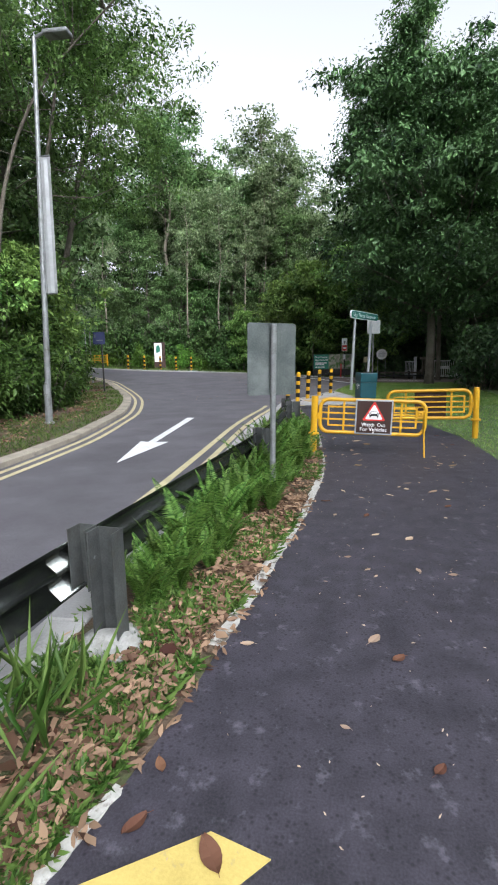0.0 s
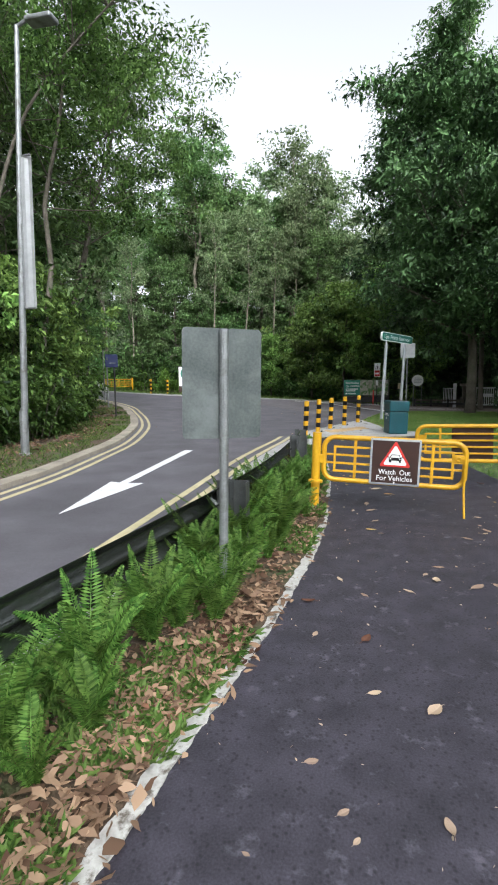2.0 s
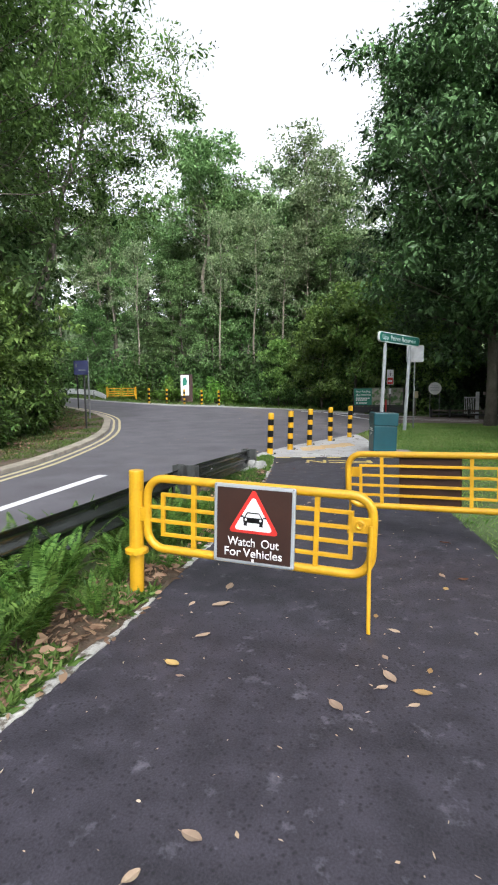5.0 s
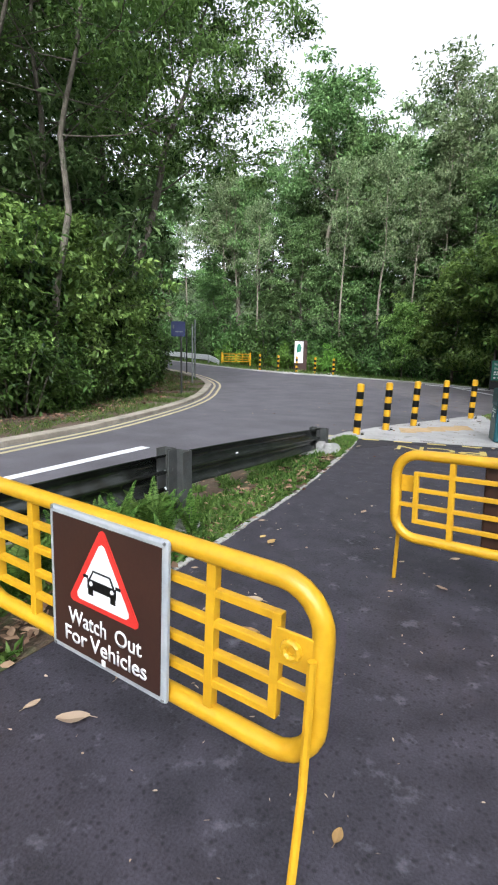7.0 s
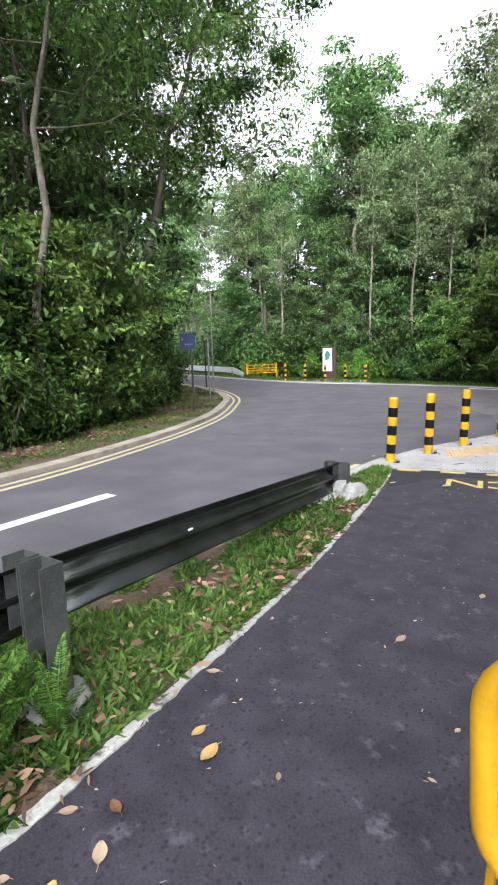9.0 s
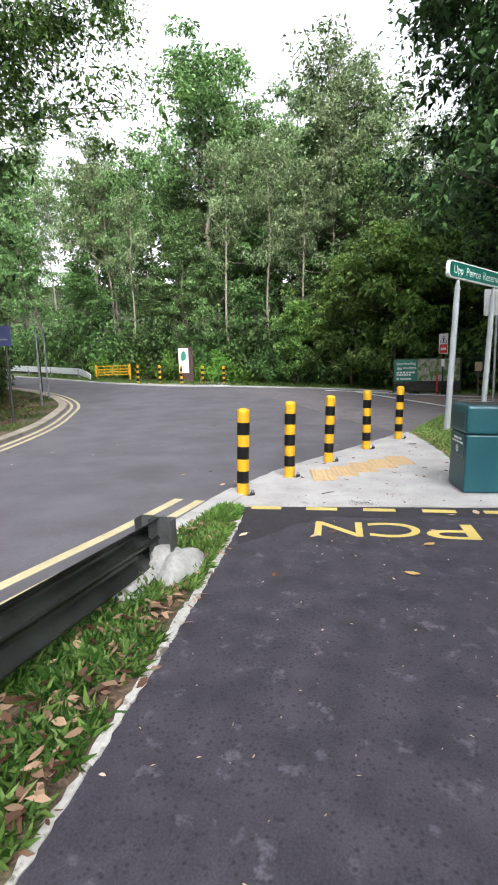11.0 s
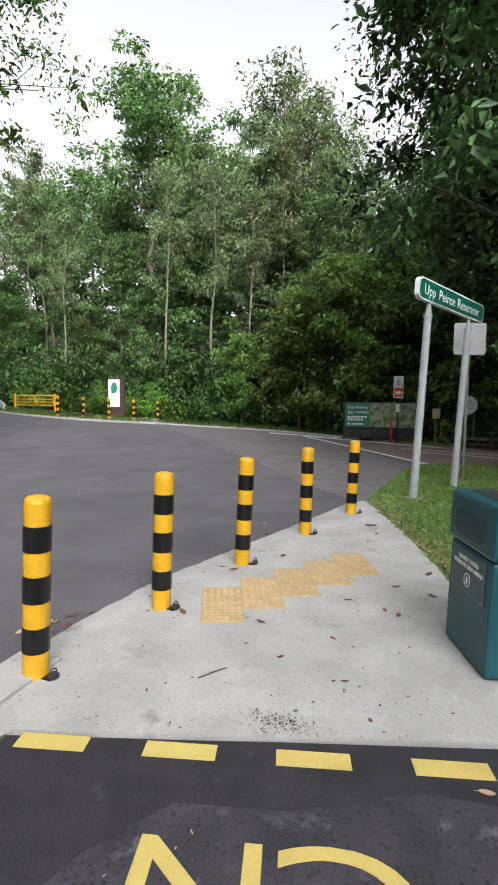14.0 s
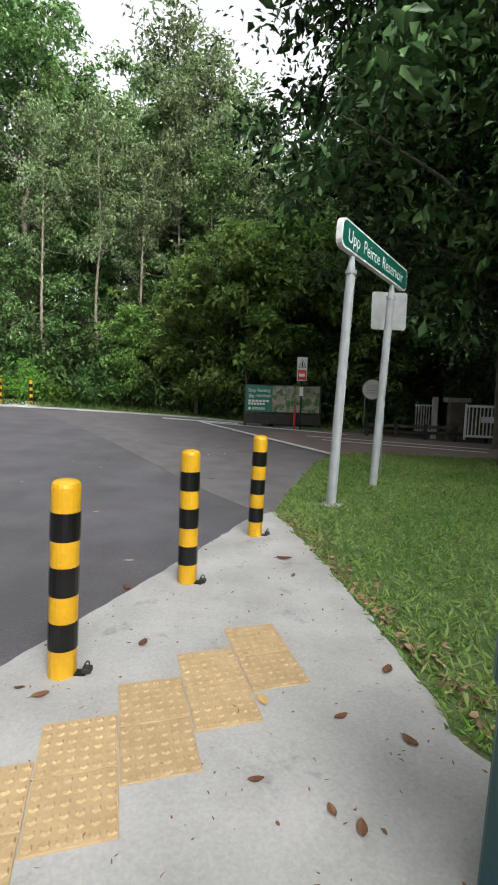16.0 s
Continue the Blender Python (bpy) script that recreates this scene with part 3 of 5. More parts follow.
LAWN = [*PAD_RIGHT, *PATH_RIGHT, (40, -20), (40, 27), *LAWN_ROAD[::-1]]
lawn = sheet("ground_lawn", LAWN, -0.004, M_TURF, 0.05, "short green lawn with bare brown patches", "lawn")
bm = strip(KERB_LEFT, 0.26, 2.3, -0.05, 0.05)
for v in bm.verts:
    v.co.z += rise(v.co.x, v.co.y)
tagged(part("ground_left_verge", bm, M_LITTER), "rough grass strip with dry leaves along the kerb", "verge", kind="structure")
bm = strip([p for p in ROAD_FAR if p.x < 3], -2.4, -0.1, -0.05, 0.03)
for v in bm.verts:
    v.co.z += rise(v.co.x, v.co.y)
tagged(part("ground_far_verge", bm, M_TURF), "green grass edge at the foot of the forest", "verge", kind="structure")


def kerb(name, line, d0, d1, z, piece, label, mat=M_KERB):
    """A kerb laid of separate stones with open joints."""
    top = empty(name, Matrix(), label, "kerb", kind="structure")
    dist, acc, cur = 0.0, [line[0]], []
    for a, b in zip(line, line[1:]):
        acc.append(b)
        dist += (b - a).length
        if dist >= piece:
            cur.append(acc)
            acc, dist = [b], 0.0
    for seg in cur:
        gap = 0.006
        a, b = seg[0].copy(), seg[-1].copy()
        seg = [a.lerp(seg[1], gap)] + seg[1:-1] + [b.lerp(seg[-2], gap)]
        bm = strip(seg, d0, d1, -0.06, z)
        for v in bm.verts:
            v.co.z += rise(v.co.x, v.co.y)
        bmesh.ops.bevel(bm, geom=[e for e in bm.edges if all(v.co.z > z - 0.02 + rise(v.co.x, v.co.y) for v in e.verts)], offset=0.012, segments=1, affect="EDGES")
        part("kerbstone", bm, mat, top)
    return top


kerb("kerb_left", [p for p in KERB_LEFT if p.y > -8], 0.0, 0.28, 0.075, 0.9, "weathered grey concrete kerb stones along the bend")
kerb("kerb_right", [p for p in ROAD_RIGHT if p.y > -6], -0.26, 0.0, 0.03, 0.9, "low pale concrete kerb behind the guard rail", M_PAD)
kerb("kerb_far", [p for p in ROAD_FAR if p.x < 1], -0.2, 0.0, 0.04, 1.2, "pale low kerb at the far road edge", M_PAD)


def marking(name, bm, mat, label):
    for v in bm.verts:
        v.co.z += rise(v.co.x, v.co.y)
    return tagged(part(name, bm, mat), label, "road marking", kind="structure")


for d in (-0.1, -0.33):
    marking("marking_yellow_line", strip([p for p in KERB_LEFT if p.y > -10], d - 0.09, d, -0.012, -0.003), M_CREAMLINE, "faded yellow line along the kerb")
for d in (0.08, 0.34):
    marking("marking_yellow_line", strip([p for p in ROAD_RIGHT if p.y < 15.4], d, d + 0.1, -0.012, -0.003), M_CREAMLINE, "faded yellow no-parking line")
bm = bmesh.new()
outline = [(-2.89, 7.05), (-3.24, 8.85), (-3.07, 8.8), (-3.38, 12.3), (-3.2, 12.3), (-2.93, 8.8), (-2.7, 8.85)]
marking("marking_arrow", slab(outline, -0.02, -0.002), M_WHITELINE, "white painted straight arrow on the road")
for a, b, w in (((-2.75, 33.2), (1.5, 26.1), 0.12), ((-2.75, 33.2), (2.3, 31.1), 0.1), ((-4.2, 33.4), (-1.4, 33.7), 0.3), ((1.0, 30.2), (5.5, 28.2), 0.08), ((1.4, 29.2), (5.2, 27.5), 0.08)):
    marking("marking_white_line", strip([Vector((*a, 0)), Vector((*b, 0))], -w / 2, w / 2, -0.012, 0.004), M_WHITELINE, "thin white line at the driveway mouth")
u = Vector((math.cos(radians(11.4)), math.sin(radians(11.4)), 0))
for i in range(5):
    a = Vector((-0.86, 15.15, 0)) + u * (0.545 * i)
    marking("marking_dash", strip([a, a + u * 0.3], -0.005, 0.085, -0.02, 0.004), M_YELLINE, "short yellow dash across the path end")
for ch, at, w in (("N", (0.085, 14.79), 0.40), ("C", (0.535, 14.89), 0.42), ("P", (0.975, 14.98), 0.40)):
    bm = lettering(ch, w, 0.36, 0.004)
    moved(bm, pose(at[0], at[1], 0.0005, 0, 0, 191) @ pose(0, 0, 0, -90))
    marking("marking_letter", bm, M_YELLINE, "large yellow painted letter on the path")
marking("marking_path_arrow", slab([(-0.46, 1.34), (-0.04, 1.61), (0.17, 1.55), (-0.03, 1.34)], -0.01, 0.004), M_YELLINE, "yellow painted mark on the path")
random.seed(11)
segs, acc, run = [], [], 0.0
for a, b in zip(PATH_LEFT, PATH_LEFT[1:]):
    if a.y > -2:
        acc.append(a)
        run += (b - a).length
        if run > (0.9 if a.y < 7 else 0.4):
            segs.append(acc + [b])
            acc, run = [], 0.0
for s in segs:
    w = (0.03 if s[0].y < 2.6 else 0.045 if s[0].y < 7 else 0.012) + random.random() * 0.035
    if random.random() < (0.9 if 1.55 < s[0].y < 2.5 else 0.6 if 7.4 < s[0].y < 9.4 else 0.05 if s[0].y < 12.2 else 0.3):
        continue
    bm = strip(smooth_line(s, 0.045), -0.012, w, -0.03, 0.008)
    for v in bm.verts:
        v.co += Vector((random.uniform(-0.01, 0.01), random.uniform(-0.012, 0.012), random.uniform(-0.001, 0.0015)))
    part("edging", bm, M_EDGE, footpath, "chipped white edging strip")

# ---- tactile paving ----
tac = empty("pavement_tactile", pose(-0.54, 16.43, 0.006, 0, 0, 20), "yellow studded tactile tiles laid in steps", "tactile paving", kind="structure")
tile = box(0.003, 0.003, -0.02, 0.295, 0.297, 0.006, 0.003)
tile_mesh = None
for i in range(6):
    for j in range(6):
        x, y = 0.027 + i * 0.049, 0.027 + j * 0.049
        r = bmesh.ops.create_cone(tile, segments=6, radius1=0.021, radius2=0.013, depth=0.009, cap_ends=True)
        bmesh.ops.translate(tile, verts=r["verts"], vec=(x, y, 0.0085))
tile_mesh = bpy.data.meshes.new("tile")
tile.to_mesh(tile_mesh)
tile.free()
tile_mesh.materials.append(M_TILE)
for c in range(5):
    for k in range(2):
        t = link_mesh("tile", tile_mesh, None, tac)
        t.location = (0.297 * c, 0.205 * c + 0.3 * k, 0.002 * ((c + k) % 2))


# ---- bollards ----
def bollard(m, h=0.95, r=0.067, label="", group="bollards at the crossing"):
    top = empty("bollard", m, label or "yellow bollard with three black reflective bands", "bollard", group)
    prof = [(r, -0.05), (r, h - 0.03), (r * 0.93, h - 0.012), (r * 0.75, h - 0.002), (r * 0.4, h + 0.004), (0.0005, h + 0.006)]
    bm = tube([(0, 0, z) for _, z in prof], [q for q, _ in prof], 20)
    part("post", bm, M_YELLOW, top, smooth=False)
    for z0, z1 in ((0.14, 0.275), (0.405, 0.545), (0.67, 0.805)):
        s = h / 0.95
        bm = tube([(0, 0, z0 * s), (0, 0, z0 * s + 0.001), (0, 0, z1 * s - 0.001), (0, 0, z1 * s)], [r, r + 0.003, r + 0.003, r], 20)
        part("black_band", bm, M_BLACK, top)
    if h > 0.9:
        lug = box(r - 0.01, -0.025, 0.0, r + 0.05, 0.025, 0.012, 0.003)
        part("hasp", lug, M_BLACK, top, "black steel hasp")
        lock = box(r + 0.03, -0.022, 0.013, r + 0.075, 0.022, 0.04, 0.006)
        tube([(r + 0.04, -0.013, 0.038), (r + 0.045, -0.012, 0.06), (r + 0.052, 0.0, 0.068), (r + 0.058, 0.012, 0.06), (r + 0.06, 0.013, 0.038)], 0.004, 6, lock)
        part("padlock", lock, M_DARKBOARD, top, "small black padlock")
    return top


first = bollard(pose(-1.137, 15.623, 0.004, 0, 2.6, -6))
for x, y, lean, a in ((-0.893, 16.591, 2.0, -8), (-0.625, 17.65, 2.3, 5), (-0.26, 18.837, 1.2, -12), (0.145, 20.019, 2.0, 8)):
    copy_thing(first, pose(x, y, 0.006, 0.3, lean, a))
for i in range(5):
    x, y = -13.6 + 0.95 * i, 32.2 + 0.55 * i
    tagged(copy_thing(first, pose(x, y, rise(x, y) + 0.03, 0, 0, 50 * i)), "yellow and black bollard across the road", group="bollards on the far side")
sheet("pavement_far_apron", [(-14.8, 31.95), (-12.5, 32.0), (-9.2, 33.4), (-9.5, 35.3), (-11.5, 36.2), (-14, 34.2)], 0.035, M_PAD, 0.1, "pale concrete apron behind the far bollards", "pavement")


# ---- guard rail ----
RAIL = smooth_line([(-1.75, -6, 0.61), (-1.5, -2, 0.61), (-1.05, 2.45, 0.61), (-0.62, 6.1, 0.61), (-0.52, 8.0, 0.61), (-0.56, 9.8, 0.6), (-0.72, 11.7, 0.5), (-0.98, 13.75, 0.35)], 0.5)
rail = empty("guard_rail", Matrix(), "weathered steel guard rail sloping down at its end", "guard rail")
prof = [(0.0, 0.0), (0.012, -0.012), (0.03, -0.03), (0.075, -0.065), (0.08, -0.1), (0.03, -0.135), (0.012, -0.155), (0.03, -0.175), (0.08, -0.21), (0.075, -0.245), (0.03, -0.28), (0.012, -0.298), (0.0, -0.31)]
lines = [offset(RAIL, d) for d, _ in prof]
backs = [offset(RAIL, d - 0.005) for d, _ in prof]
cuts = [0] + [min(range(len(RAIL)), key=lambda i: abs(RAIL[i].y - y)) for y in (-1.2, 2.5, 6.17, 9.82)] + [len(RAIL) - 1]
for c0, c1 in zip(cuts, cuts[1:]):
    bm = bmesh.new()
    rows = []
    for i in range(c0, c1 + 1):
        k0 = 0.004 if i == c1 and c1 < len(RAIL) - 1 else 0.0
        ring = [bm.verts.new(lines[k][i] + Vector((0, -k0, prof[k][1]))) for k in range(len(prof))]
        ring += [bm.verts.new(backs[k][i] + Vector((0, -k0, prof[k][1]))) for k in reversed(range(len(prof)))]
        rows.append(ring)
    for r, t in zip(rows, rows[1:]):
        for k in range(len(r)):
            bm.faces.new((r[k], r[(k + 1) % len(r)], t[(k + 1) % len(t)], t[k]))
    bm.faces.new(rows[0])
    bm.faces.new(rows[-1][::-1])
    part("beam", bm, M_RAIL, rail, smooth=True)


def rail_post(x, y, h, ang):
    """A channel post with a spacer block towards the beam."""
    post = empty("rail_post", pose(x, y, 0, 0, 0, ang), "grey steel channel post in a concrete foot", "post", "guard rail posts")
    def section(x0, x1, y0, y1, t):
        return [(x0, y0), (x0 + t, y0), (x0 + t, y1 - t), (x1 - t, y1 - t), (x1 - t, y0), (x1, y0), (x1, y1), (x0, y1)]
    part("channel", slab(section(-0.075, 0.075, -0.05, 0.06, 0.007), -0.1, h), M_POST, post)
    part("spacer", slab(section(-0.19, -0.08, -0.055, 0.052, 0.007), h - 0.33, h + 0.01), M_POST, post)
    bm = tube([(-0.07, 0.0, h - 0.16), (-0.058, 0.0, h - 0.16)], 0.014, 6)
    part("bolt", bm, M_POST, post)
    return post


def lump(name, x, y, rx, ry, rz, seed, label):
    bm = bmesh.new()
    bmesh.ops.create_icosphere(bm, subdivisions=3, radius=1)
    rng = Vector((seed * 3.1, seed * 1.7, 0))
    for v in bm.verts:
        k = 1 + 0.35 * noise.noise(v.co * 1.6 + rng) + 0.05 * noise.noise(v.co * 4 + rng)
        v.co = Vector((v.co.x * rx * k, v.co.y * ry * k, max(-0.02, v.co.z * rz * k)))
    moved(bm, pose(x, y, 0.004))
    ob = part(name, bm, M_STONE, None, smooth=True)
    return tagged(ob, label, "concrete footing")


for k, (x, y, h, a) in enumerate(((-1.38, -1.2, 0.66, -6), (-0.84, 2.56, 0.67, -7), (-0.45, 6.2, 0.66, -3), (-0.4, 9.78, 0.65, 3), (-0.92, 13.62, 0.36, 8))):
    rail_post(x, y, h, a)
    lump("concrete_footing", x, y, (0.2, 0.17, 0.17, 0.18, 0.2)[k], 0.17, (0.1, 0.09, 0.07, 0.08, 0.14)[k], k + 1, "rough pale concrete lump round a post foot")
lump("concrete_footing", -0.76, 13.55, 0.13, 0.24, 0.14, 9, "rough pale concrete lump at the rail end")
lump("concrete_footing", -0.94, 13.3, 0.14, 0.3, 0.07, 12, "low pale concrete lump beside the rail end")
bm = box(-0.005, -0.02, 0, 0.004, 0.02, 0.012, 0.002)
tagged(part("reflector_stud", moved(bm, pose(-0.615, 10.9, 0.43, 0, 0, 5)), M_WHITE), "small white mark on the guard rail", "reflector")


# ---- swing gates with warning panels ----
def gate(m, label, read, w=1.0):
    top = empty("barrier_gate", m, label, "gate", "yellow path gates")
    prof = [(0.052, -0.06), (0.052, 0.915), (0.049, 0.92), (0.02, 0.923)]
    part("post", tube([(0, 0, z) for _, z in prof], [q for q, _ in prof], 18), M_YELLOW, top)
    part("collar", tube([(0, 0, 0.315), (0, 0, 0.32), (0, 0, 0.345), (0, 0, 0.36)], [0.05, 0.085, 0.085, 0.052], 18), M_YELLOW, top)
    part("hinge", box(0.03, -0.03, 0.56, 0.1, 0.03, 0.66, 0.004), M_YELLOW, top)
    x0, x1, z0, z1, r = 0.09, 1.65 * w, 0.37, 0.875, 0.13
    loop = []
    for cx, cz, a0 in ((x1 - r, z1 - r, 0), (x0 + r, z1 - r, 90), (x0 + r, z0 + r, 180), (x1 - r, z0 + r, 270)):
        for k in range(7):
            a = radians(a0 + 15 * k)
            loop.append((cx + r * math.cos(a), 0, cz + r * math.sin(a)))
    part("frame", tube(loop, 0.03, 12, closed=True), M_YELLOW, top, smooth=True)
    for x in (0.45 * w, 1.303 * w):
        part("upright", box(x - 0.016, -0.016, z0 + 0.02, x + 0.016, 0.016, z1 - 0.02, 0.003), M_YELLOW, top)
    for x in (0.215 * w, 1.52 * w):
        part("upright", box(x - 0.014, -0.0145, 0.465, x + 0.014, 0.0145, 0.776, 0.003), M_YELLOW, top)
    for z, a, b in ((0.764, 0.2 * w, 1.534 * w), (0.668, 0.11, 1.52 * w), (0.571, 0.11, 1.645 * w), (0.477, 0.2 * w, 1.534 * w)):
        part("bar", box(a, -0.0125, z - 0.0125, b, 0.0125, z + 0.0125, 0.003), M_YELLOW, top)
    part("latch_plate", box(1.525 * w, -0.024, 0.645, 1.65 * w, -0.0155, 0.745, 0.003), M_YELLOW, top)
    part("latch", tube([(1.575 * w + 0.022 * math.cos(k * 0.6283), -0.028, 0.697 + 0.022 * math.sin(k * 0.6283)) for k in range(10)], 0.011, 8, closed=True), M_YELLOW, top)
    part("drop_rod", tube([(1.64 * w, -0.04, 0.7), (1.645 * w, -0.052, 0.34), (1.66 if read else 1.57, -0.12, 0.055 if read else 0.03)], 0.0125, 8), M_YELLOW, top)
    sx, sz, w, h = (0.897 if read else 0.835) * w, 0.6255, 0.277, 0.267
    panel = part("sign_panel", box(sx - w, -0.05, sz - h, sx + w, -0.034, sz + h, 0.012), M_PALEPOLE if read else M_BROWN, top, "brown warning panel with pale rim" if read else "plain brown panel back")
    if read:
        bm = box(sx - w + 0.024, -0.0535, sz - h + 0.024, sx + w - 0.024, -0.048, sz + h - 0.024)
        part("face", bm, M_BROWN, panel)
        def tri(s, y0, y1, cz):
            bm = bmesh.new()
            pts = []
            for k in range(3):
                c = Vector((math.cos(radians(90 + 120 * k)), 0, math.sin(radians(90 + 120 * k)))) * s
                for j in (-1, 0, 1):
                    a = radians(90 + 120 * k + 50 * j)
                    pts.append(Vector((sx, 0, cz)) + c + Vector((math.cos(a), 0, math.sin(a))) * 0.016)
            f, b = [bm.verts.new((p.x, y1, p.z)) for p in pts], [bm.verts.new((p.x, y0, p.z)) for p in pts]
            bm.faces.new(f)
            for k in range(len(f)):
                bm.faces.new((f[k], f[(k + 1) % len(f)], b[(k + 1) % len(f)], b[k]))
            return bm
        part("triangle_border", tri(0.17, -0.052, -0.0565, sz + 0.048), M_RED, panel)
        part("triangle_field", tri(0.125, -0.055, -0.0585, sz + 0.045), M_WHITE, panel)
        car = bmesh.new()
        cz = sz + 0.02
        for a in ((-0.068, 0.0, 0.068, 0.034), (-0.065, -0.022, -0.042, 0.002), (0.042, -0.022, 0.065, 0.002), (-0.088, 0.034, -0.066, 0.044), (0.066, 0.034, 0.088, 0.044)):
            box(sx + a[0], -0.0605, cz + a[1], sx + a[2], -0.058, cz + a[3], 0, car)
        part("car_symbol", car, M_BLACK, panel)
        roof = tube([(sx - 0.06, -0.0595, cz + 0.03), (sx - 0.04, -0.0595, cz + 0.066), (sx + 0.04, -0.0595, cz + 0.066), (sx + 0.06, -0.0595, cz + 0.03)], 0.004, 5)
        part("car_roof_symbol", roof, M_BLACK, panel)
        for x in (-0.05, 0.05):
            part("headlamp_symbol", moved(tube([(0, -0.062, 0), (0, -0.0595, 0)], 0.008, 10), pose(sx + x, 0, cz + 0.02)), M_WHITE, panel)
        for word, wx, wz, ww in (("Watch", -0.082, -0.115, 0.19), ("Out", 0.115, -0.115, 0.12), ("For", -0.14, -0.187, 0.115), ("Vehicles", 0.065, -0.187, 0.265)):
            part("word", moved(lettering(word, ww, 0.058, bold=0.01), pose(sx + wx, -0.053, sz + wz)), M_WHITE, panel, "white word " + word)
        part("badge", box(sx - 0.009, -0.0555, sz - 0.247, sx + 0.009, -0.053, sz - 0.225), M_WHITE, panel)
        for x in (-1, 1):
            for z in (-1, 1):
                part("rivet", moved(tube([(0, -0.0525, 0), (0, -0.049, 0)], 0.006, 8), pose(sx + x * 0.262, 0, sz + z * 0.257)), M_GALV, panel)
    return top


gate(pose(0.008, 7.935, 0.0, 0, 1.9, 0), "yellow swing gate carrying a brown warning sign", True)
gate(pose(2.86, 9.66, 0.0, 0, 1.4, 175.5), "yellow swing gate with a brown sign on its far face", False, 0.93)

# ---- back of a road sign beside the rail ----
s = empty("road_sign", pose(-0.285, 5.168, 0, 0, 1.0, 33), "grey sheet-metal road sign turned away, on a steel pole", "road sign")
part("pole", tube([(0, 0, -0.1), (0, 0, 1.86)], 0.03, 12), M_GALV, s)
part("plate", rounded(0.265, 0.355, 0.035, 0.041, 0.03), M_SIGNBACK, s, "stained grey back of the plate").location = (0, 0, 1.515)
part("bracket", box(-0.02, 0.028, 1.25, 0.02, 0.036, 1.8, 0.002), M_SIGNBACK, s)

# ---- litter bin ----
b = empty("litter_bin", pose(1.292, 16.56, 0.006, 0, 1.6, 15.6), "teal plastic litter bin with a notice, closed hood", "litter bin")
body = part("body", box(-0.262, -0.265, 0.006, 0.262, 0.265, 0.62, 0.02), M_TEAL, b)
part("plinth", box(-0.235, -0.24, 0.0, 0.235, 0.24, 0.04, 0.01), M_TEALDARK, b)
hood = bmesh.new()
box(-0.275, -0.285, 0.625, 0.275, 0.285, 0.92, 0.028, hood)
hood = part("hood", hood, M_TEAL, b)
for x in (-1, 1):
    rec = bmesh.new()
    outer = [(-0.2, 0.70), (-0.17, 0.665), (0.17, 0.665), (0.2, 0.70), (0.2, 0.81), (0.17, 0.84), (-0.17, 0.84), (-0.2, 0.81)]
    f = [rec.verts.new((x * 0.2765, p, z)) for p, z in outer]
    i = [rec.verts.new((x * 0.279, p * 0.93, 0.752 + (z - 0.752) * 0.88)) for p, z in outer]
    for k in range(8):
        rec.faces.new((f[k], f[(k + 1) % 8], i[(k + 1) % 8], i[k]))
    part("flap_rim", rec, M_TEAL, hood)
    part("flap", moved(slab([(p * 0.925, z - 0.752) for p, z in [(q, 0.752 + (zz - 0.752) * 0.87) for q, zz in outer]], -0.004, 0.0), pose(x * 0.278, 0, 0.752) @ Matrix(((0, 0, 1, 0), (1, 0, 0, 0), (0, 1, 0, 0), (0, 0, 0, 1))) if x > 0 else pose(x * 0.278, 0, 0.752) @ Matrix(((0, 0, -1, 0), (1, 0, 0, 0), (0, 1, 0, 0), (0, 0, 0, 1)))), M_TEALDARK, hood, "dark push flap")
FACE = pose(-0.2625, 0, 0, 0, 0, -90)
plate = part("notice_plate", moved(box(-0.2, -0.005, 0.37, 0.2, 0.0, 0.6, 0.002), FACE), M_TEAL, b, "engraved notice plate")
for a in ((-0.2, 0.37, 0.2, 0.373), (-0.2, 0.597, 0.2, 0.6), (-0.2, 0.37, -0.197, 0.6), (0.197, 0.37, 0.2, 0.6)):
    part("plate_rim", moved(box(a[0], -0.0065, a[1], a[2], -0.004, a[3]), FACE), M_GALV, plate)
part("lettering", moved(lettering("DESIGNED TO DETER", 0.25, 0.024), FACE @ pose(0.0, -0.0055, 0.553)), M_WHITE, plate, "white capitals")
part("lettering", moved(lettering("PILFERAGE BY STRAY ANIMALS", 0.355, 0.024), FACE @ pose(0.0, -0.0055, 0.515)), M_WHITE, plate, "white capitals")
ring = [(0.036 * math.cos(k * 0.3491), -0.0065, 0.44 + 0.036 * math.sin(k * 0.3491)) for k in range(18)]
part("badge_ring", moved(tube(ring, 0.003, 5, closed=True), FACE), M_WHITE, plate)
part("badge_mark", moved(box(-0.014, -0.007, 0.42, 0.006, -0.004, 0.455, 0.001), FACE), M_WHITE, plate)
for x, z in ((-0.19, 0.59), (0.19, 0.59), (-0.19, 0.38), (0.19, 0.38), (0, 0.59)):
    part("screw", moved(tube([(0, -0.008, 0), (0, -0.004, 0)], 0.005, 6), FACE @ pose(x, 0, z)), M_GALV, plate)
part("top_mat", box(-0.19, -0.2, 0.919, 0.19, 0.2, 0.924, 0.002), M_DARKBOARD, hood)

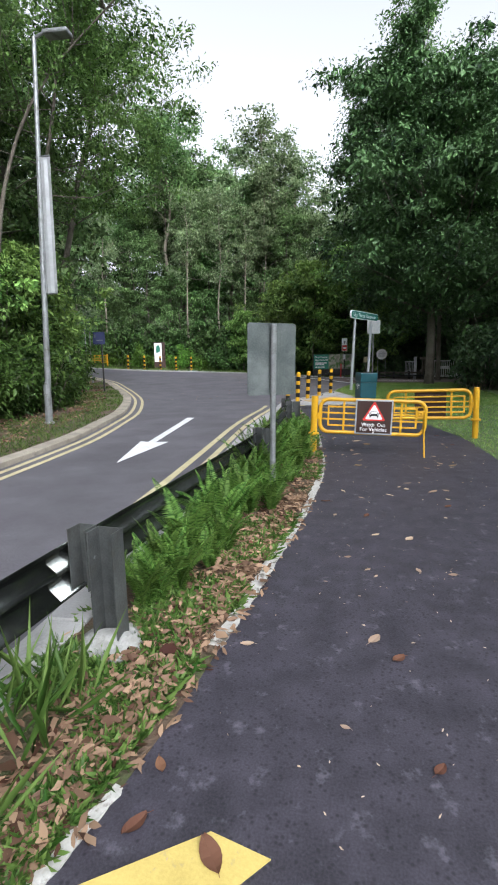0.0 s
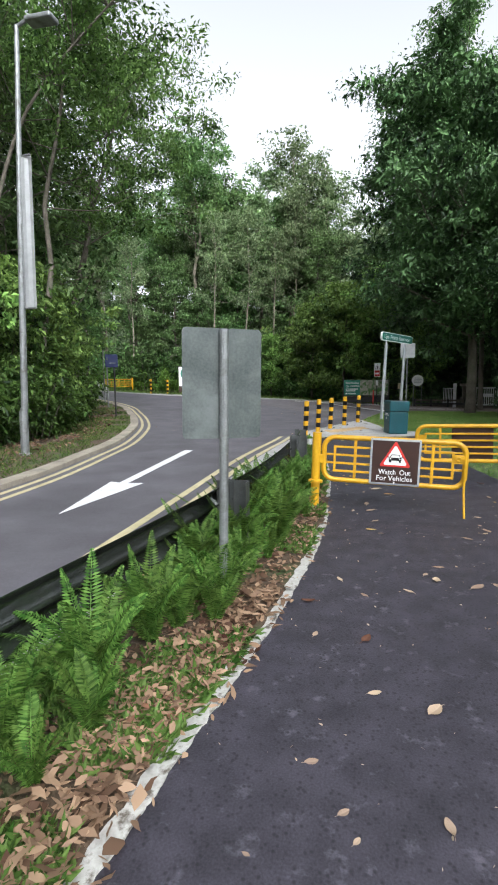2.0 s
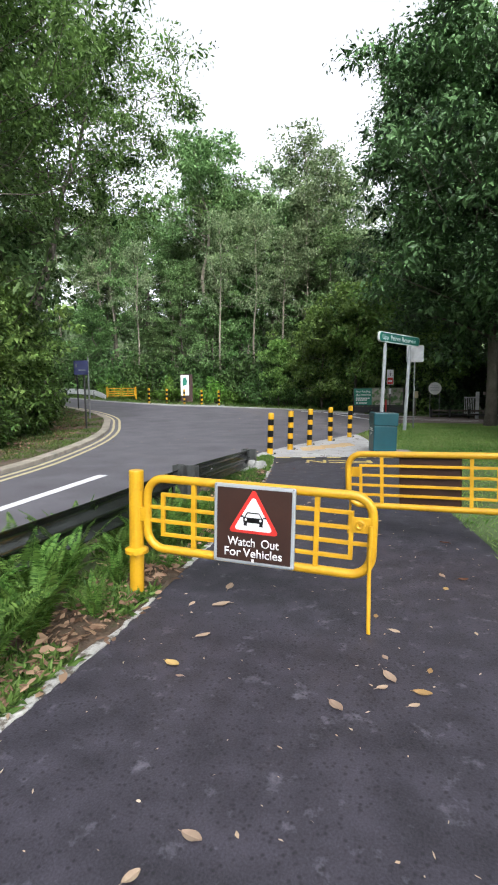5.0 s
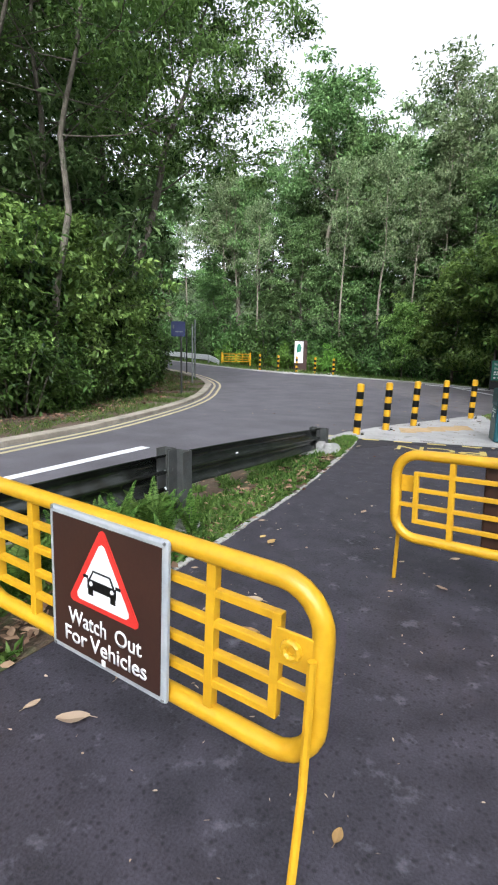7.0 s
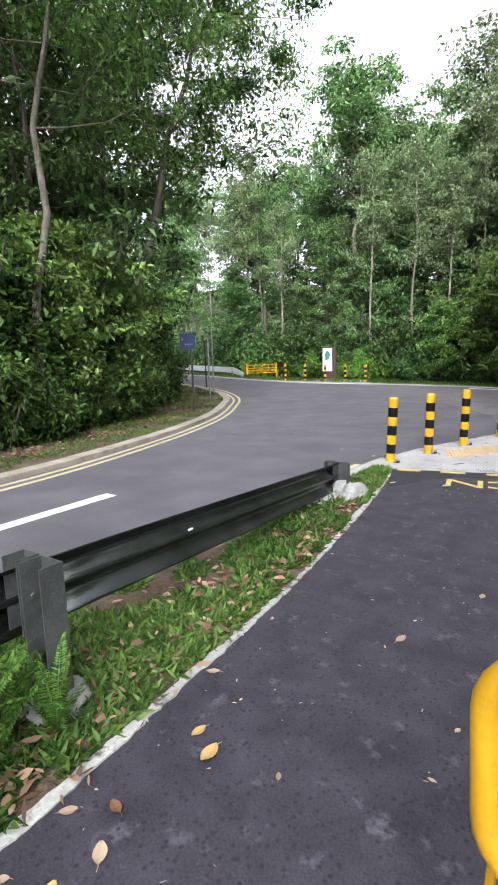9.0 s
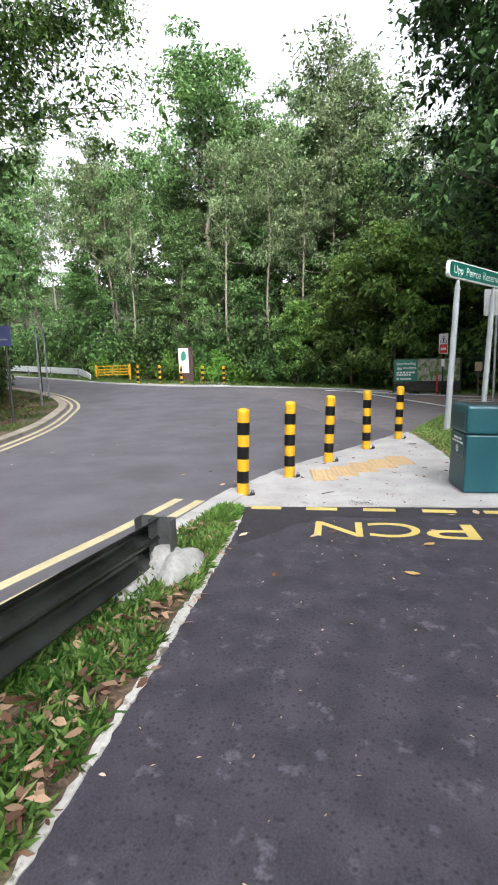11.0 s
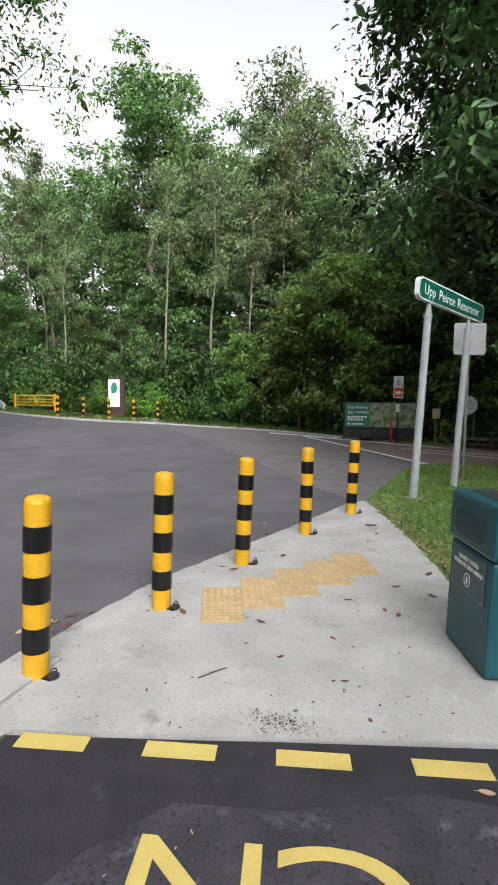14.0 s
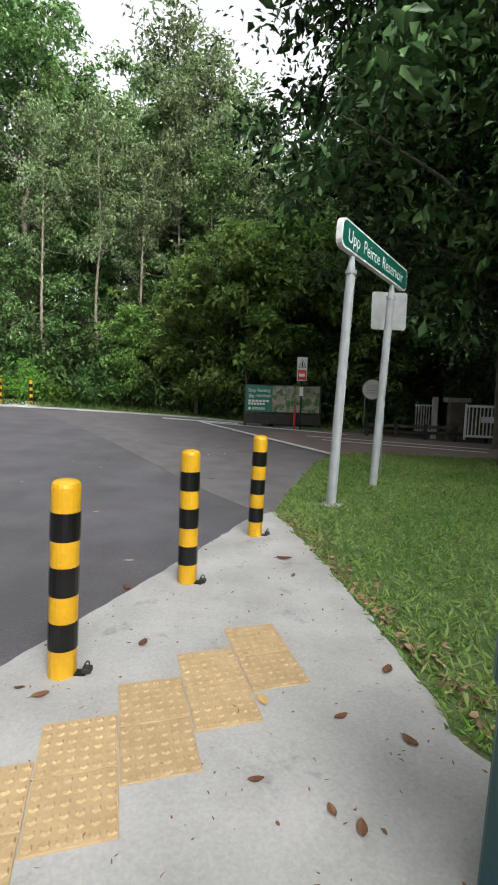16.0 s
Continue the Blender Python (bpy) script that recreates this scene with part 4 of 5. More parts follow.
# ---- street name sign ----
A, B = Vector((0.98, 21.42, 0)), Vector((1.72, 22.82, 0))
ang = math.degrees(math.atan2(B.y - A.y, B.x - A.x))
L = (B - A).length
s = empty("street_name_sign", pose(A.x, A.y, 0, 0, 2.3, 0) @ pose(0, 0, 0, 0, 0, ang), "green street name plate on two pale grey poles", "street sign")
for x in (0, L):
    part("pole", tube([(x, 0, -0.1), (x, 0, 2.73), (x, 0, 2.731), (x, 0, 2.77), (x, 0, 2.771), (x, 0, 2.95), (x, 0, 2.96)], [0.06, 0.055, 0.066, 0.066, 0.052, 0.024, 0.02], 14), M_PALEPOLE, s)
    part("footing", box(x - 0.13, -0.12, -0.05, x + 0.13, 0.12, 0.012, 0.01), M_STONE, s)
C = pose(L / 2 + 0.08, 0, 3.095)
plate = part("name_plate", moved(rounded(1.3, 0.155, -0.035, 0.035, 0.1), C), M_WHITE, s, "white-rimmed plate")
part("face", moved(rounded(1.275, 0.132, -0.039, 0.039, 0.085), C), M_GREEN, plate, "green face")
for word, wx, wz, ww, wh in (("Upp", -0.94, -0.022, 0.36, 0.19), ("Peirce", -0.32, 0.0, 0.6, 0.15), ("Reservoir", 0.58, 0.0, 0.96, 0.15)):
    part("word", moved(lettering(word, ww, wh), C @ pose(wx, -0.0385, wz)), M_WHITE, plate, "white word " + word)
s = empty("small_sign", pose(2.02, 23.9, 0, 0, 0, 12), "pale square sign seen from behind on a thin pole", "road sign")
part("pole", tube([(0, 0.03, -0.1), (0, 0.03, 2.95)], 0.028, 10), M_GALV, s)
part("plate", rounded(0.3, 0.3, -0.006, 0.0, 0.04), M_ALU, s).location = (0, 0, 2.7)

# ---- far side: notice board, signs, fence, gate ----
s = empty("notice_board", pose(0.22, 32.95, 0, 0, 0, 1), "long dark notice board with a green text panel and picture", "notice board")
for x in (-1.33, 0.45, 1.33):
    part("leg", box(x - 0.03, 0.0, -0.1, x + 0.03, 0.06, 1.5, 0.004), M_DARKBOARD, s)
part("panel", box(-1.33, -0.02, 0.5, 1.33, 0.0, 1.5, 0.005), M_DARKBOARD, s)
part("skirt", box(-1.3, 0.002, 0.12, 1.3, 0.02, 0.48, 0.004), M_DARKBOARD, s)
part("text_panel", box(-1.3, -0.026, 0.55, -0.35, -0.018, 1.47), M_BOARDGREEN, s, "green printed panel")
part("picture_panel", box(-0.35, -0.025, 0.55, 1.3, -0.018, 1.47), M_PHOTO, s, "faded picture of pale animals and leaves")
for word, wx, wz, ww in (("Stop", -1.07, 1.29, 0.28), ("feeding", -0.66, 1.29, 0.46), ("the", -1.1, 1.11, 0.2), ("monkeys", -0.67, 1.11, 0.54)):
    part("word", moved(lettering(word, ww, 0.15, bold=0.012), pose(wx, -0.0255, wz)), M_WHITE, s, "white word " + word)
for z, w in ((0.93, 0.76), (0.83, 0.6)):
    for k in range(6):
        part("text_bar", box(-1.2 + k * w / 6, -0.029, z - 0.04, -1.2 + (k + 0.78) * w / 6, -0.025, z + 0.035), M_WHITE, s)
part("badge", moved(tube([(0, -0.03, 0), (0, -0.025, 0)], 0.05, 14), pose(-1.15, 0, 0.66)), M_WHITE, s)
for z in (0.68, 0.64):
    part("text_bar", box(-1.05, -0.029, z - 0.012, -0.6, -0.025, z + 0.012), M_WHITE, s)

s = empty("warning_sign", pose(0.86, 32.35, 0, 0, 0, 0), "narrow white and red warning sign on a black pole", "warning sign")
part("pole", tube([(0, 0, -0.1), (0, 0, 2.45)], 0.03, 10), M_BLACK, s)
pl = part("plate", box(-0.17, -0.05, 1.66, 0.17, -0.03, 2.45, 0.008), M_WHITE, s)
part("red_panel", box(-0.145, -0.054, 1.69, 0.145, -0.048, 2.03), M_RED, pl)
part("white_bar", box(-0.1, -0.057, 1.8, 0.1, -0.052, 1.9), M_WHITE, pl)
bm = tube([(-0.12, -0.054, 2.1), (0, -0.054, 2.38), (0.12, -0.054, 2.1)], 0.014, 5, closed=True)
part("triangle_symbol", bm, M_BLACK, pl)
part("bar_symbol", box(-0.02, -0.056, 2.12, 0.02, -0.05, 2.28), M_BLACK, pl)
part("small_label", box(-0.06, -0.04, 1.15, 0.06, -0.03, 1.45, 0.004), M_WHITE, s)
s = part("marker_post", tube([(0.66, 32.3, -0.1), (0.66, 32.3, 0.86), (0.66, 32.3, 0.88)], [0.035, 0.035, 0.02], 10), M_RED)
tagged(s, "short red marker post beside the board", "marker post")

s = empty("round_sign", pose(3.06, 31.3, 0, 0, 0, -6), "round white sign on two thin legs", "round sign")
for x in (-0.22, 0.22):
    part("leg", tube([(x, 0, -0.1), (x, 0, 1.5)], 0.018, 8), M_GALV, s)
disc = part("disc", moved(tube([(0, 0.0, 0), (0, -0.02, 0)], 0.325, 32), pose(0, -0.02, 1.43)), M_WHITE, s)
part("rim", moved(tube([(0.315 * math.cos(k * 0.2094), -0.022, 0.315 * math.sin(k * 0.2094)) for k in range(30)], 0.012, 6, closed=True), pose(0, -0.02, 1.43)), M_GALV, disc)
for z, w in ((0.13, 0.3), (0.05, 0.42), (-0.03, 0.36), (-0.11, 0.4)):
    part("text_bar", box(-w / 2, -0.044, 1.43 + z - 0.009, w / 2, -0.039, 1.43 + z + 0.009), M_PALEPOLE, disc)
s = empty("small_notice", pose(2.15, 31.9, 0), "small yellowish notice on a short post", "notice")
part("post", tube([(0, 0, -0.1), (0, 0, 1.1)], 0.03, 8), M_BARKA, s)
part("plate", box(-0.13, -0.04, 0.95, 0.13, -0.025, 1.3, 0.004), M_CREAMLINE, s)

for i in range(5):
    x, y = 2.9 + 0.85 * i, 30.95 - 0.12 * i
    s = empty("low_fence", pose(x, y, 0, 0, 0, -6), "low dark rail fence panel", "fence", "low dark fence")
    part("post", box(-0.05, -0.05, -0.1, 0.05, 0.05, 0.42, 0.008), M_DARKBOARD, s)
    for z in (0.16, 0.34):
        part("rail", box(0.05, -0.03, z - 0.045, 0.8, 0.03, z + 0.045, 0.008), M_BARKA if z > 0.3 else M_DARKBOARD, s)
s = empty("white_fence", pose(4.45, 31.4, 0, 0, 0, -4), "white railing panel beside the gate", "fence")
part("post", box(0.5, -0.07, -0.1, 0.66, 0.07, 1.25, 0.01), M_ALU, s)
for k in range(6):
    part("slat", box(k * 0.08, -0.015, 0.1, k * 0.08 + 0.035, 0.015, 1.0, 0.003), M_ALU, s)
for z in (0.15, 0.95):
    part("rail", box(-0.02, -0.02, z, 0.5, 0.02, z + 0.05, 0.003), M_ALU, s)
s = empty("gate_pillar", pose(5.6, 31.1, 0, 0, 0, -4), "dark stone gate pillar with a wide cap", "pillar")
part("shaft", box(-0.22, -0.22, -0.1, 0.22, 0.22, 1.1, 0.015), M_BARKA, s)
part("cap", box(-0.34, -0.3, 1.1, 0.34, 0.3, 1.24, 0.02), M_KERB, s)
s = empty("driveway_gate", pose(5.62, 30.4, 0, 0, 0, -8), "closed white slatted metal driveway gate", "gate")
part("frame_top", box(0, -0.03, 0.98, 3.2, 0.03, 1.05, 0.008), M_WHITE, s)
part("frame_bottom", box(0, -0.03, 0.1, 3.2, 0.03, 0.17, 0.008), M_WHITE, s)
for x in (0, 1.58, 3.14):
    part("stile", box(x, -0.028, 0.02, x + 0.06, 0.028, 1.08, 0.006), M_WHITE, s)
for k in range(30):
    part("slat", box(0.1 + k * 0.102, -0.012, 0.17, 0.135 + k * 0.102, 0.012, 0.98, 0.002), M_WHITE, s)
part("name_plate", box(0.45, -0.045, 0.55, 1.1, -0.03, 0.72, 0.004), M_WHITE, s)

# ---- far left: information panel, barrier, rail ----
z = rise(-12.4, 35.1)
s = empty("information_panel", pose(-12.4, 35.1, z, 0, 0, 22), "upright brown information panel with a white map", "information panel")
part("body", box(-0.38, -0.08, -0.1, 0.42, 0.08, 1.95, 0.01), M_BROWN, s)
part("map_sheet", box(-0.36, -0.088, 0.55, 0.18, -0.078, 1.88, 0.003), M_WHITE, s)
part("map_print", moved(slab([(-0.12, -0.28), (0.1, -0.2), (0.16, 0.05), (0.05, 0.3), (-0.1, 0.24), (-0.16, 0.0)], 0, 0.004), pose(-0.08, -0.088, 1.45, 90)), M_BOARDGREEN, s)
part("base", box(-0.4, -0.1, -0.1, 0.44, 0.1, 0.12, 0.01), M_BROWN, s)
x, y = -19.2, 36.0
s = empty("far_barrier", pose(x, y, rise(x, y) - 0.05, 0, 0, 30), "yellow tubular barrier across the far path", "barrier")
for k in (0, 1):
    part("post", tube([(k * 2.05, 0, -0.1), (k * 2.05, 0, 0.9)], 0.05, 8), M_YELLOW, s)
    for a, zz in ((0.08, 0.25), (0.08, 0.42), (0.08, 0.58), (0.08, 0.78)):
        part("bar", tube([(a + k * 0.98, 0, zz), (a + 0.92 + k * 0.98, 0, zz)], 0.026, 6), M_YELLOW, s)
    for xx in (0.1, 0.5, 0.98):
        part("upright", tube([(xx + k * 0.98, 0, 0.25), (xx + k * 0.98, 0, 0.78)], 0.02, 6), M_YELLOW, s)
FAR = smooth_line([(-17.6, 33.5), (-19.0, 34.2), (-22, 35.2), (-30, 37.2), (-42, 40)], 1.0)
s = empty("far_guard_rail", Matrix(), "pale steel guard rail along the far bend", "guard rail")
bm = bmesh.new()
for k, zz in enumerate((0.35, 0.47, 0.59)):
    ln = [Vector((p.x, p.y, rise(p.x, p.y) + (zz if i > 1 else zz - 0.3 * (1 - i / 2)))) for i, p in enumerate(FAR)]
    part("beam_fold", strip(ln, -0.03 + 0.02 * (k % 2), 0.03 + 0.02 * (k % 2), -0.055, 0.055), M_ALU, s)
for p in FAR[2::3]:
    part("post", box(p.x - 0.05, p.y - 0.05, rise(p.x, p.y) - 0.1, p.x + 0.05, p.y + 0.05, rise(p.x, p.y) + 0.6), M_GALV, s)

# ---- left verge: lamp post with banner, sign poles ----
s = empty("lamp_post", pose(-6.25, 10.7, 0.03, 0, 1.6, 0), "tall galvanised lamp post with a hanging banner", "lamp post")
part("shaft", tube([(0, 0, -0.1), (0, 0, 0.9), (0.03, 0, 1.0), (0.12, 0, 5), (0.2, 0, 8.0)], [0.085, 0.085, 0.07, 0.055, 0.042], 12), M_GALV, s)
part("base_collar", tube([(0, 0, -0.02), (0, 0, 0.06)], [0.14, 0.11], 12), M_GALV, s)
part("arm", tube([(0.2, 0, 7.98), (0.45, 0, 8.07), (0.75, 0, 8.05)], [0.035, 0.03, 0.03], 8), M_GALV, s)
bm = box(0.45, -0.14, 7.97, 1.0, 0.14, 8.06, 0.03)
part("lamp_head", bm, M_GALV, s)
for zz in (5.75, 2.95):
    part("banner_arm", tube([(0.08, 0, zz), (0.42, -0.05, zz)], 0.02, 8), M_GALV, s)
bm = bmesh.new()
cols = [[bm.verts.new((0.13 + 0.27 * i / 4, -0.02 * i / 4 - 0.035 * math.sin(i * 1.3), 2.95 + 2.8 * j / 10)) for j in range(11)] for i in range(5)]
for a, c in zip(cols, cols[1:]):
    for j in range(10):
        bm.faces.new((a[j], c[j], c[j + 1], a[j + 1]))
r = bmesh.ops.solidify(bm, geom=bm.faces[:], thickness=0.006)
part("banner", bm, M_ALU, s, "pale grey fabric banner")

for x, y, h, rr, mt in ((-11.95, 23.9, 2.6, 0.035, M_GALV), (-12.95, 25.3, 2.8, 0.035, M_GALV), (-14.9, 27.0, 2.3, 0.035, M_DARKBOARD)):
    s = part("sign_pole", tube([(x, y, rise(x, y) - 0.1), (x, y, rise(x, y) + h)], rr, 10), mt)
    tagged(s, "thin dark pole in the grass" if mt is M_DARKBOARD else "thin galvanised pole in the grass", "pole", "poles along the bend")
s = empty("blue_sign", pose(-9.65, 20.5, 0.03, 0, 0, 34), "small dark blue traffic sign on a dark pole", "road sign")
part("pole", tube([(0, 0.03, -0.1), (0, 0.03, 2.6)], 0.035, 10), M_DARKBOARD, s)
pl = part("plate", rounded(0.25, 0.26, -0.012, 0.0, 0.04), M_BLUE, s)
pl.location = (-0.1, -0.01, 2.33)
part("text_bar", box(-0.1, -0.016, -0.11, 0.16, -0.011, -0.07), M_SIGNBACK, pl)
part("arrow_symbol", box(-0.19, -0.016, 0.02, -0.14, -0.011, 0.14), M_SIGNBACK, pl)

# ---- forest ----
random.seed(5)
SPECIES = [
    (tree_parts(1, 18, 0.36, 4.2, 0.2, 0.3, 24, 54, 0.85), M_BARKA, L_MID),
    (tree_parts(2, 21, 0.45, 3.8, 0.18, 0.3, 24, 50, 0.85), M_BARKB, L_PALE),
    (tree_parts(3, 15, 0.25, 4.2, 0.17, 0.31, 24, 58, 0.95), M_BARKA, L_DARK),
    (tree_parts(4, 22, 0.62, 4.6, 0.22, 0.28, 30, 70, 0.95, taper=0.25), M_BARKB, L_MID),
    (tree_parts(5, 12, 0.15, 3.6, 0.13, 0.28, 22, 56, 0.85), M_BARKA, L_MID),
    (tree_parts(6, 17, 0.5, 3.0, 0.13, 0.21, 18, 46, 0.7, bend=0.006), M_BARKB, L_PALE),
]
SPECIES.append(((SPECIES[2][0][0].copy(), SPECIES[2][0][1].copy()), M_BARKA, L_DARK))
SPECIES.append((tree_parts(7, 15, 0.2, 4.2, 0.17, 0.22, 24, 90, 1.0), M_BARKA, L_DARK))
SPECIES.append((tree_parts(8, 8.5, 0.1, 2.6, 0.1, 0.27, 26, 56, 0.75, slim=0.5), M_BARKA, L_LIT))
MASTERS = {}
NAMES = ["tall leafy forest tree with a straight grey trunk", "pale green forest tree with a slender light trunk", "dense dark green forest tree", "tall forest tree with a high open crown", "low broad forest tree leafy to the ground", "thin airy tree with sparse pale leaves", "dense dark green tree beside the driveway", "shady small-leaved tree beside the lawn", "young broad-leaved tree with fresh green leaves coloured as lit"]


HEIGHT = (18, 21, 15, 22, 12, 17, 15, 15, 8.5)


def plant(kind, x, y, scale=1.0, turn=None, wide=1.0, limit=0.0, group="forest trees across the road"):
    if limit:
        d = math.hypot(x - 0.8, y - 12)
        scale = min(scale, limit * random.uniform(0.82, 1.08) * d / HEIGHT[kind])
    m = pose(x, y, rise(max(x, -60), min(y, 60)) - 0.07, random.uniform(-2, 2), random.uniform(-2, 2), random.uniform(0, 360) if turn is None else turn)
    sc = Matrix.Diagonal((scale * wide, scale * wide, scale, 1))
    if kind not in MASTERS:
        meshes, bark, leaves = SPECIES[kind]
        MASTERS[kind] = tree("tree", meshes, bark, leaves, m @ sc, NAMES[kind], group)
        return MASTERS[kind]
    t = copy_thing(MASTERS[kind], m)
    t.scale = (scale * wide, scale * wide, scale)
    return tagged(t, group=group)


def edge_point(f):
    """A point on the far forest edge, f from 0 (driveway) to 1 (far left)."""
    pts = [Vector(p) for p in ((3.5, 35.5, 0), (-1, 37.2, 0), (-5, 37.6, 0), (-9.5, 37.6, 0), (-14, 38.2, 0), (-19, 39.2, 0), (-26, 40.5, 0), (-36, 43, 0))]
    k = min(len(pts) - 2, int(f * (len(pts) - 1)))
    return pts[k].lerp(pts[k + 1], f * (len(pts) - 1) - k)


for i in range(15):
    p = edge_point(i / 14)
    plant((4, 2, 4, 0, 4)[i % 5], p.x + random.uniform(-0.8, 0.8), p.y + random.uniform(0.6, 2.2), (0.55, 0.6, 0.7, 0.6, 0.5)[i % 5] * random.uniform(0.85, 1.15), wide=1.05)
for i in range(17):
    p = edge_point((i + 0.4) / 16.6)
    plant((0, 5, 1, 5, 0, 3)[i % 6], p.x + random.uniform(-1, 1), p.y + random.uniform(2.8, 5.5), 0.95, wide=0.9, limit=0.41 if p.x < -15 else 0.5)
for i in range(14):
    p = edge_point((i + 0.2) / 13.5)
    plant((1, 0, 3, 2)[i % 4], p.x * 1.25 + random.uniform(-1.5, 1.5), p.y + random.uniform(7, 13), 1.1, wide=1.1, limit=0.42 if p.x < -14 else 0.5)
plant(3, -13.2, 41.4, 0.94, 30, 1.15)
plant(0, -11.2, 40.4, 0.86, 80, 0.9)
plant(5, -6.0, 42.4, 1.2, 200, 1.15)
plant(5, -2.6, 43.0, 1.05, 20, 1.2)
plant(1, -8.6, 43.5, 0.86, 70, 1.1)
plant(5, -4.6, 41.6, 1.05, 60, 1.0)
plant(1, -5.4, 40.2, 0.7, 10, 0.85)
plant(5, -8.6, 38.2, 0.8, 120, 0.9)
for x, y, t in ((-6.6, 38.4, 0.72), (-10.9, 37.6, 0.78), (-18.5, 39.4, 0.72)):
    plant(5, x, y, t, None, 0.85)
for i in range(7):
    plant((1, 2, 3)[i % 3], -52 + 7 * i + random.uniform(-1, 1), 50 + random.uniform(0, 12) + i % 3 * 3, 1.15, wide=1.3, limit=0.34)
# left side wood; trees up to y 7 are unseen, added for shade
for x, y, k, s in ((-11.5, 16.4, 0, 0.8), (-13.5, 20.5, 0, 0.95), (-16.5, 23.5, 0, 0.85), (-10.8, 9.5, 0, 0.9), (-9.6, 5.0, 0, 0.85), (-14, 7, 0, 1.0), (-10.5, -2, 0, 0.9), (-13.5, 12.5, 3, 0.8), (-15.5, 17, 0, 1.0), (-20, 24.5, 4, 0.9), (-18, 20, 3, 0.85), (-12.5, 19, 4, 0.45), (-14.6, 17.8, 4, 0.8), (-13.0, 14.6, 4, 0.75), (-15.8, 20.2, 4, 0.85), (-12.4, 11.0, 4, 0.7)):
    plant(k, x, y, s, group="trees beside the bend")
for x, y, k in ((0.6, 36.4, 0.62), (2.4, 36.6, 0.66), (-1.6, 37.6, 0.6), (3.9, 36.9, 0.6)):
    plant(4, x, y, k, wide=1.15)
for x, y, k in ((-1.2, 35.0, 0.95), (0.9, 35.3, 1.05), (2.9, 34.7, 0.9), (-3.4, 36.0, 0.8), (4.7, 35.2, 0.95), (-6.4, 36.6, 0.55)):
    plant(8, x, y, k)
for x, y, k in ((-8.9, 11.3, 0.55), (-9.0, 13.3, 0.6), (-9.9, 15.6, 0.64), (-10.6, 17.3, 0.68), (-11.6, 19.0, 0.62), (-12.8, 20.8, 0.56)):
    plant(8, x, y, k, group="trees beside the bend")
# right side wood; trees up to y 22 are mostly unseen, added for shade
for x, y, k, s in ((7.2, 33.5, 6, 0.8), (11, 33, 6, 0.9), (9, 37, 0, 1.0), (4.5, 38, 6, 0.95), (9.5, 16.5, 7, 0.9), (8.5, 11.5, 0, 0.8), (12, 22, 7, 0.9), (10, 6, 6, 0.9), (13, 14, 6, 1.0), (16, 20, 6, 1.0), (9, -2, 0, 0.9), (1, -16, 6, 1.0), (6.2, 35.5, 4, 0.9), (9.6, 34.6, 4, 0.95), (12.8, 35.2, 4, 0.9), (16.5, 33, 4, 0.9), (10.5, 29.4, 7, 0.8), (8.8, 26.2, 7, 0.85)):
    plant(k, x, y, s, group="trees beside the path")

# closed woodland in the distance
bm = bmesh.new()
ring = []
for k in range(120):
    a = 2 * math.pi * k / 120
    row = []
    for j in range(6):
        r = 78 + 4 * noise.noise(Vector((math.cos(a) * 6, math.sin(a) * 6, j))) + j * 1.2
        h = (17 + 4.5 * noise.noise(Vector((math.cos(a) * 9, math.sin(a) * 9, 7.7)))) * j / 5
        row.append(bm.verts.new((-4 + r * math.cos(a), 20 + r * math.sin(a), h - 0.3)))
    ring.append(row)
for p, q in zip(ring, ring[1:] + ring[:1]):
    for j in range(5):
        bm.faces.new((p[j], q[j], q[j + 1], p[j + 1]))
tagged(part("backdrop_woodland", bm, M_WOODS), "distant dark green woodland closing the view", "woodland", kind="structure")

# large overhanging trees
big = tree_parts(27, 14.5, 0.26, 4.7, 0.22, 0.14, 58, 220, 1.3, lean=(-0.9, 0.3), top_bias=0.1, slim=0.45, inner=70, twigs=9, taper=0.3, even=1.0, from_=0.15)
tree("large_tree", big, M_BARKA, L_GLOSSY, pose(4.8, 25.4, -0.07, 0, 0, 0), "large dark tree whose crown hangs over the lawn", category="tree")
copy_thing(bpy.data.objects["large_tree"], pose(7.9, 30.4, -0.07, 0, 0, 20))
big2 = tree_parts(22, 14, 0.54, 4.2, 0.115, 0.15, 24, 110, 0.85, lean=(0.9, 0.7), top_bias=0.2, slim=0.42, bend=0.008)
tree("large_tree", big2, M_BARKA, L_LIVE, pose(-8.8, 14.7, -0.07, 0, 0, 0), "slender leaning tree reaching over the road", category="tree")
big3 = tree_parts(23, 15, 0.52, 5.6, 0.19, 0.14, 32, 150, 0.9, lean=(2.4, 3.0), top_bias=0.2, slim=0.42, bend=0.008, inner=10)
tree("large_tree", big3, M_BARKA, L_LIVE, pose(-11.6, 19.0, -0.07, 0, 0, 0), "tree with a dark leaning trunk above the bend", category="tree")
big5 = tree_parts(26, 18.5, 0.55, 3.4, 0.13, 0.17, 26, 90, 0.75, lean=(-1.6, 0.0), top_bias=0.2, slim=0.42, bend=0.008)
tree("large_tree", big5, M_BARKA, L_MID, pose(5.8, 28.4, -0.07, 0, 0, 0), "tall airy tree rising behind the dark crown", category="tree")
big4 = tree_parts(24, 11.6, 0.8, 2.1, 0.1, 0.13, 18, 44, 0.5, lean=(4.2, 0.6), top_bias=0.2, slim=0.34, bend=0.004, sweep=4.0)
tree("large_tree", big4, M_BARKA, L_LIVE, pose(-8.9, 13.0, -0.07, 0, 0, 0), "small-leaved tree whose boughs hang over the road", category="tree")

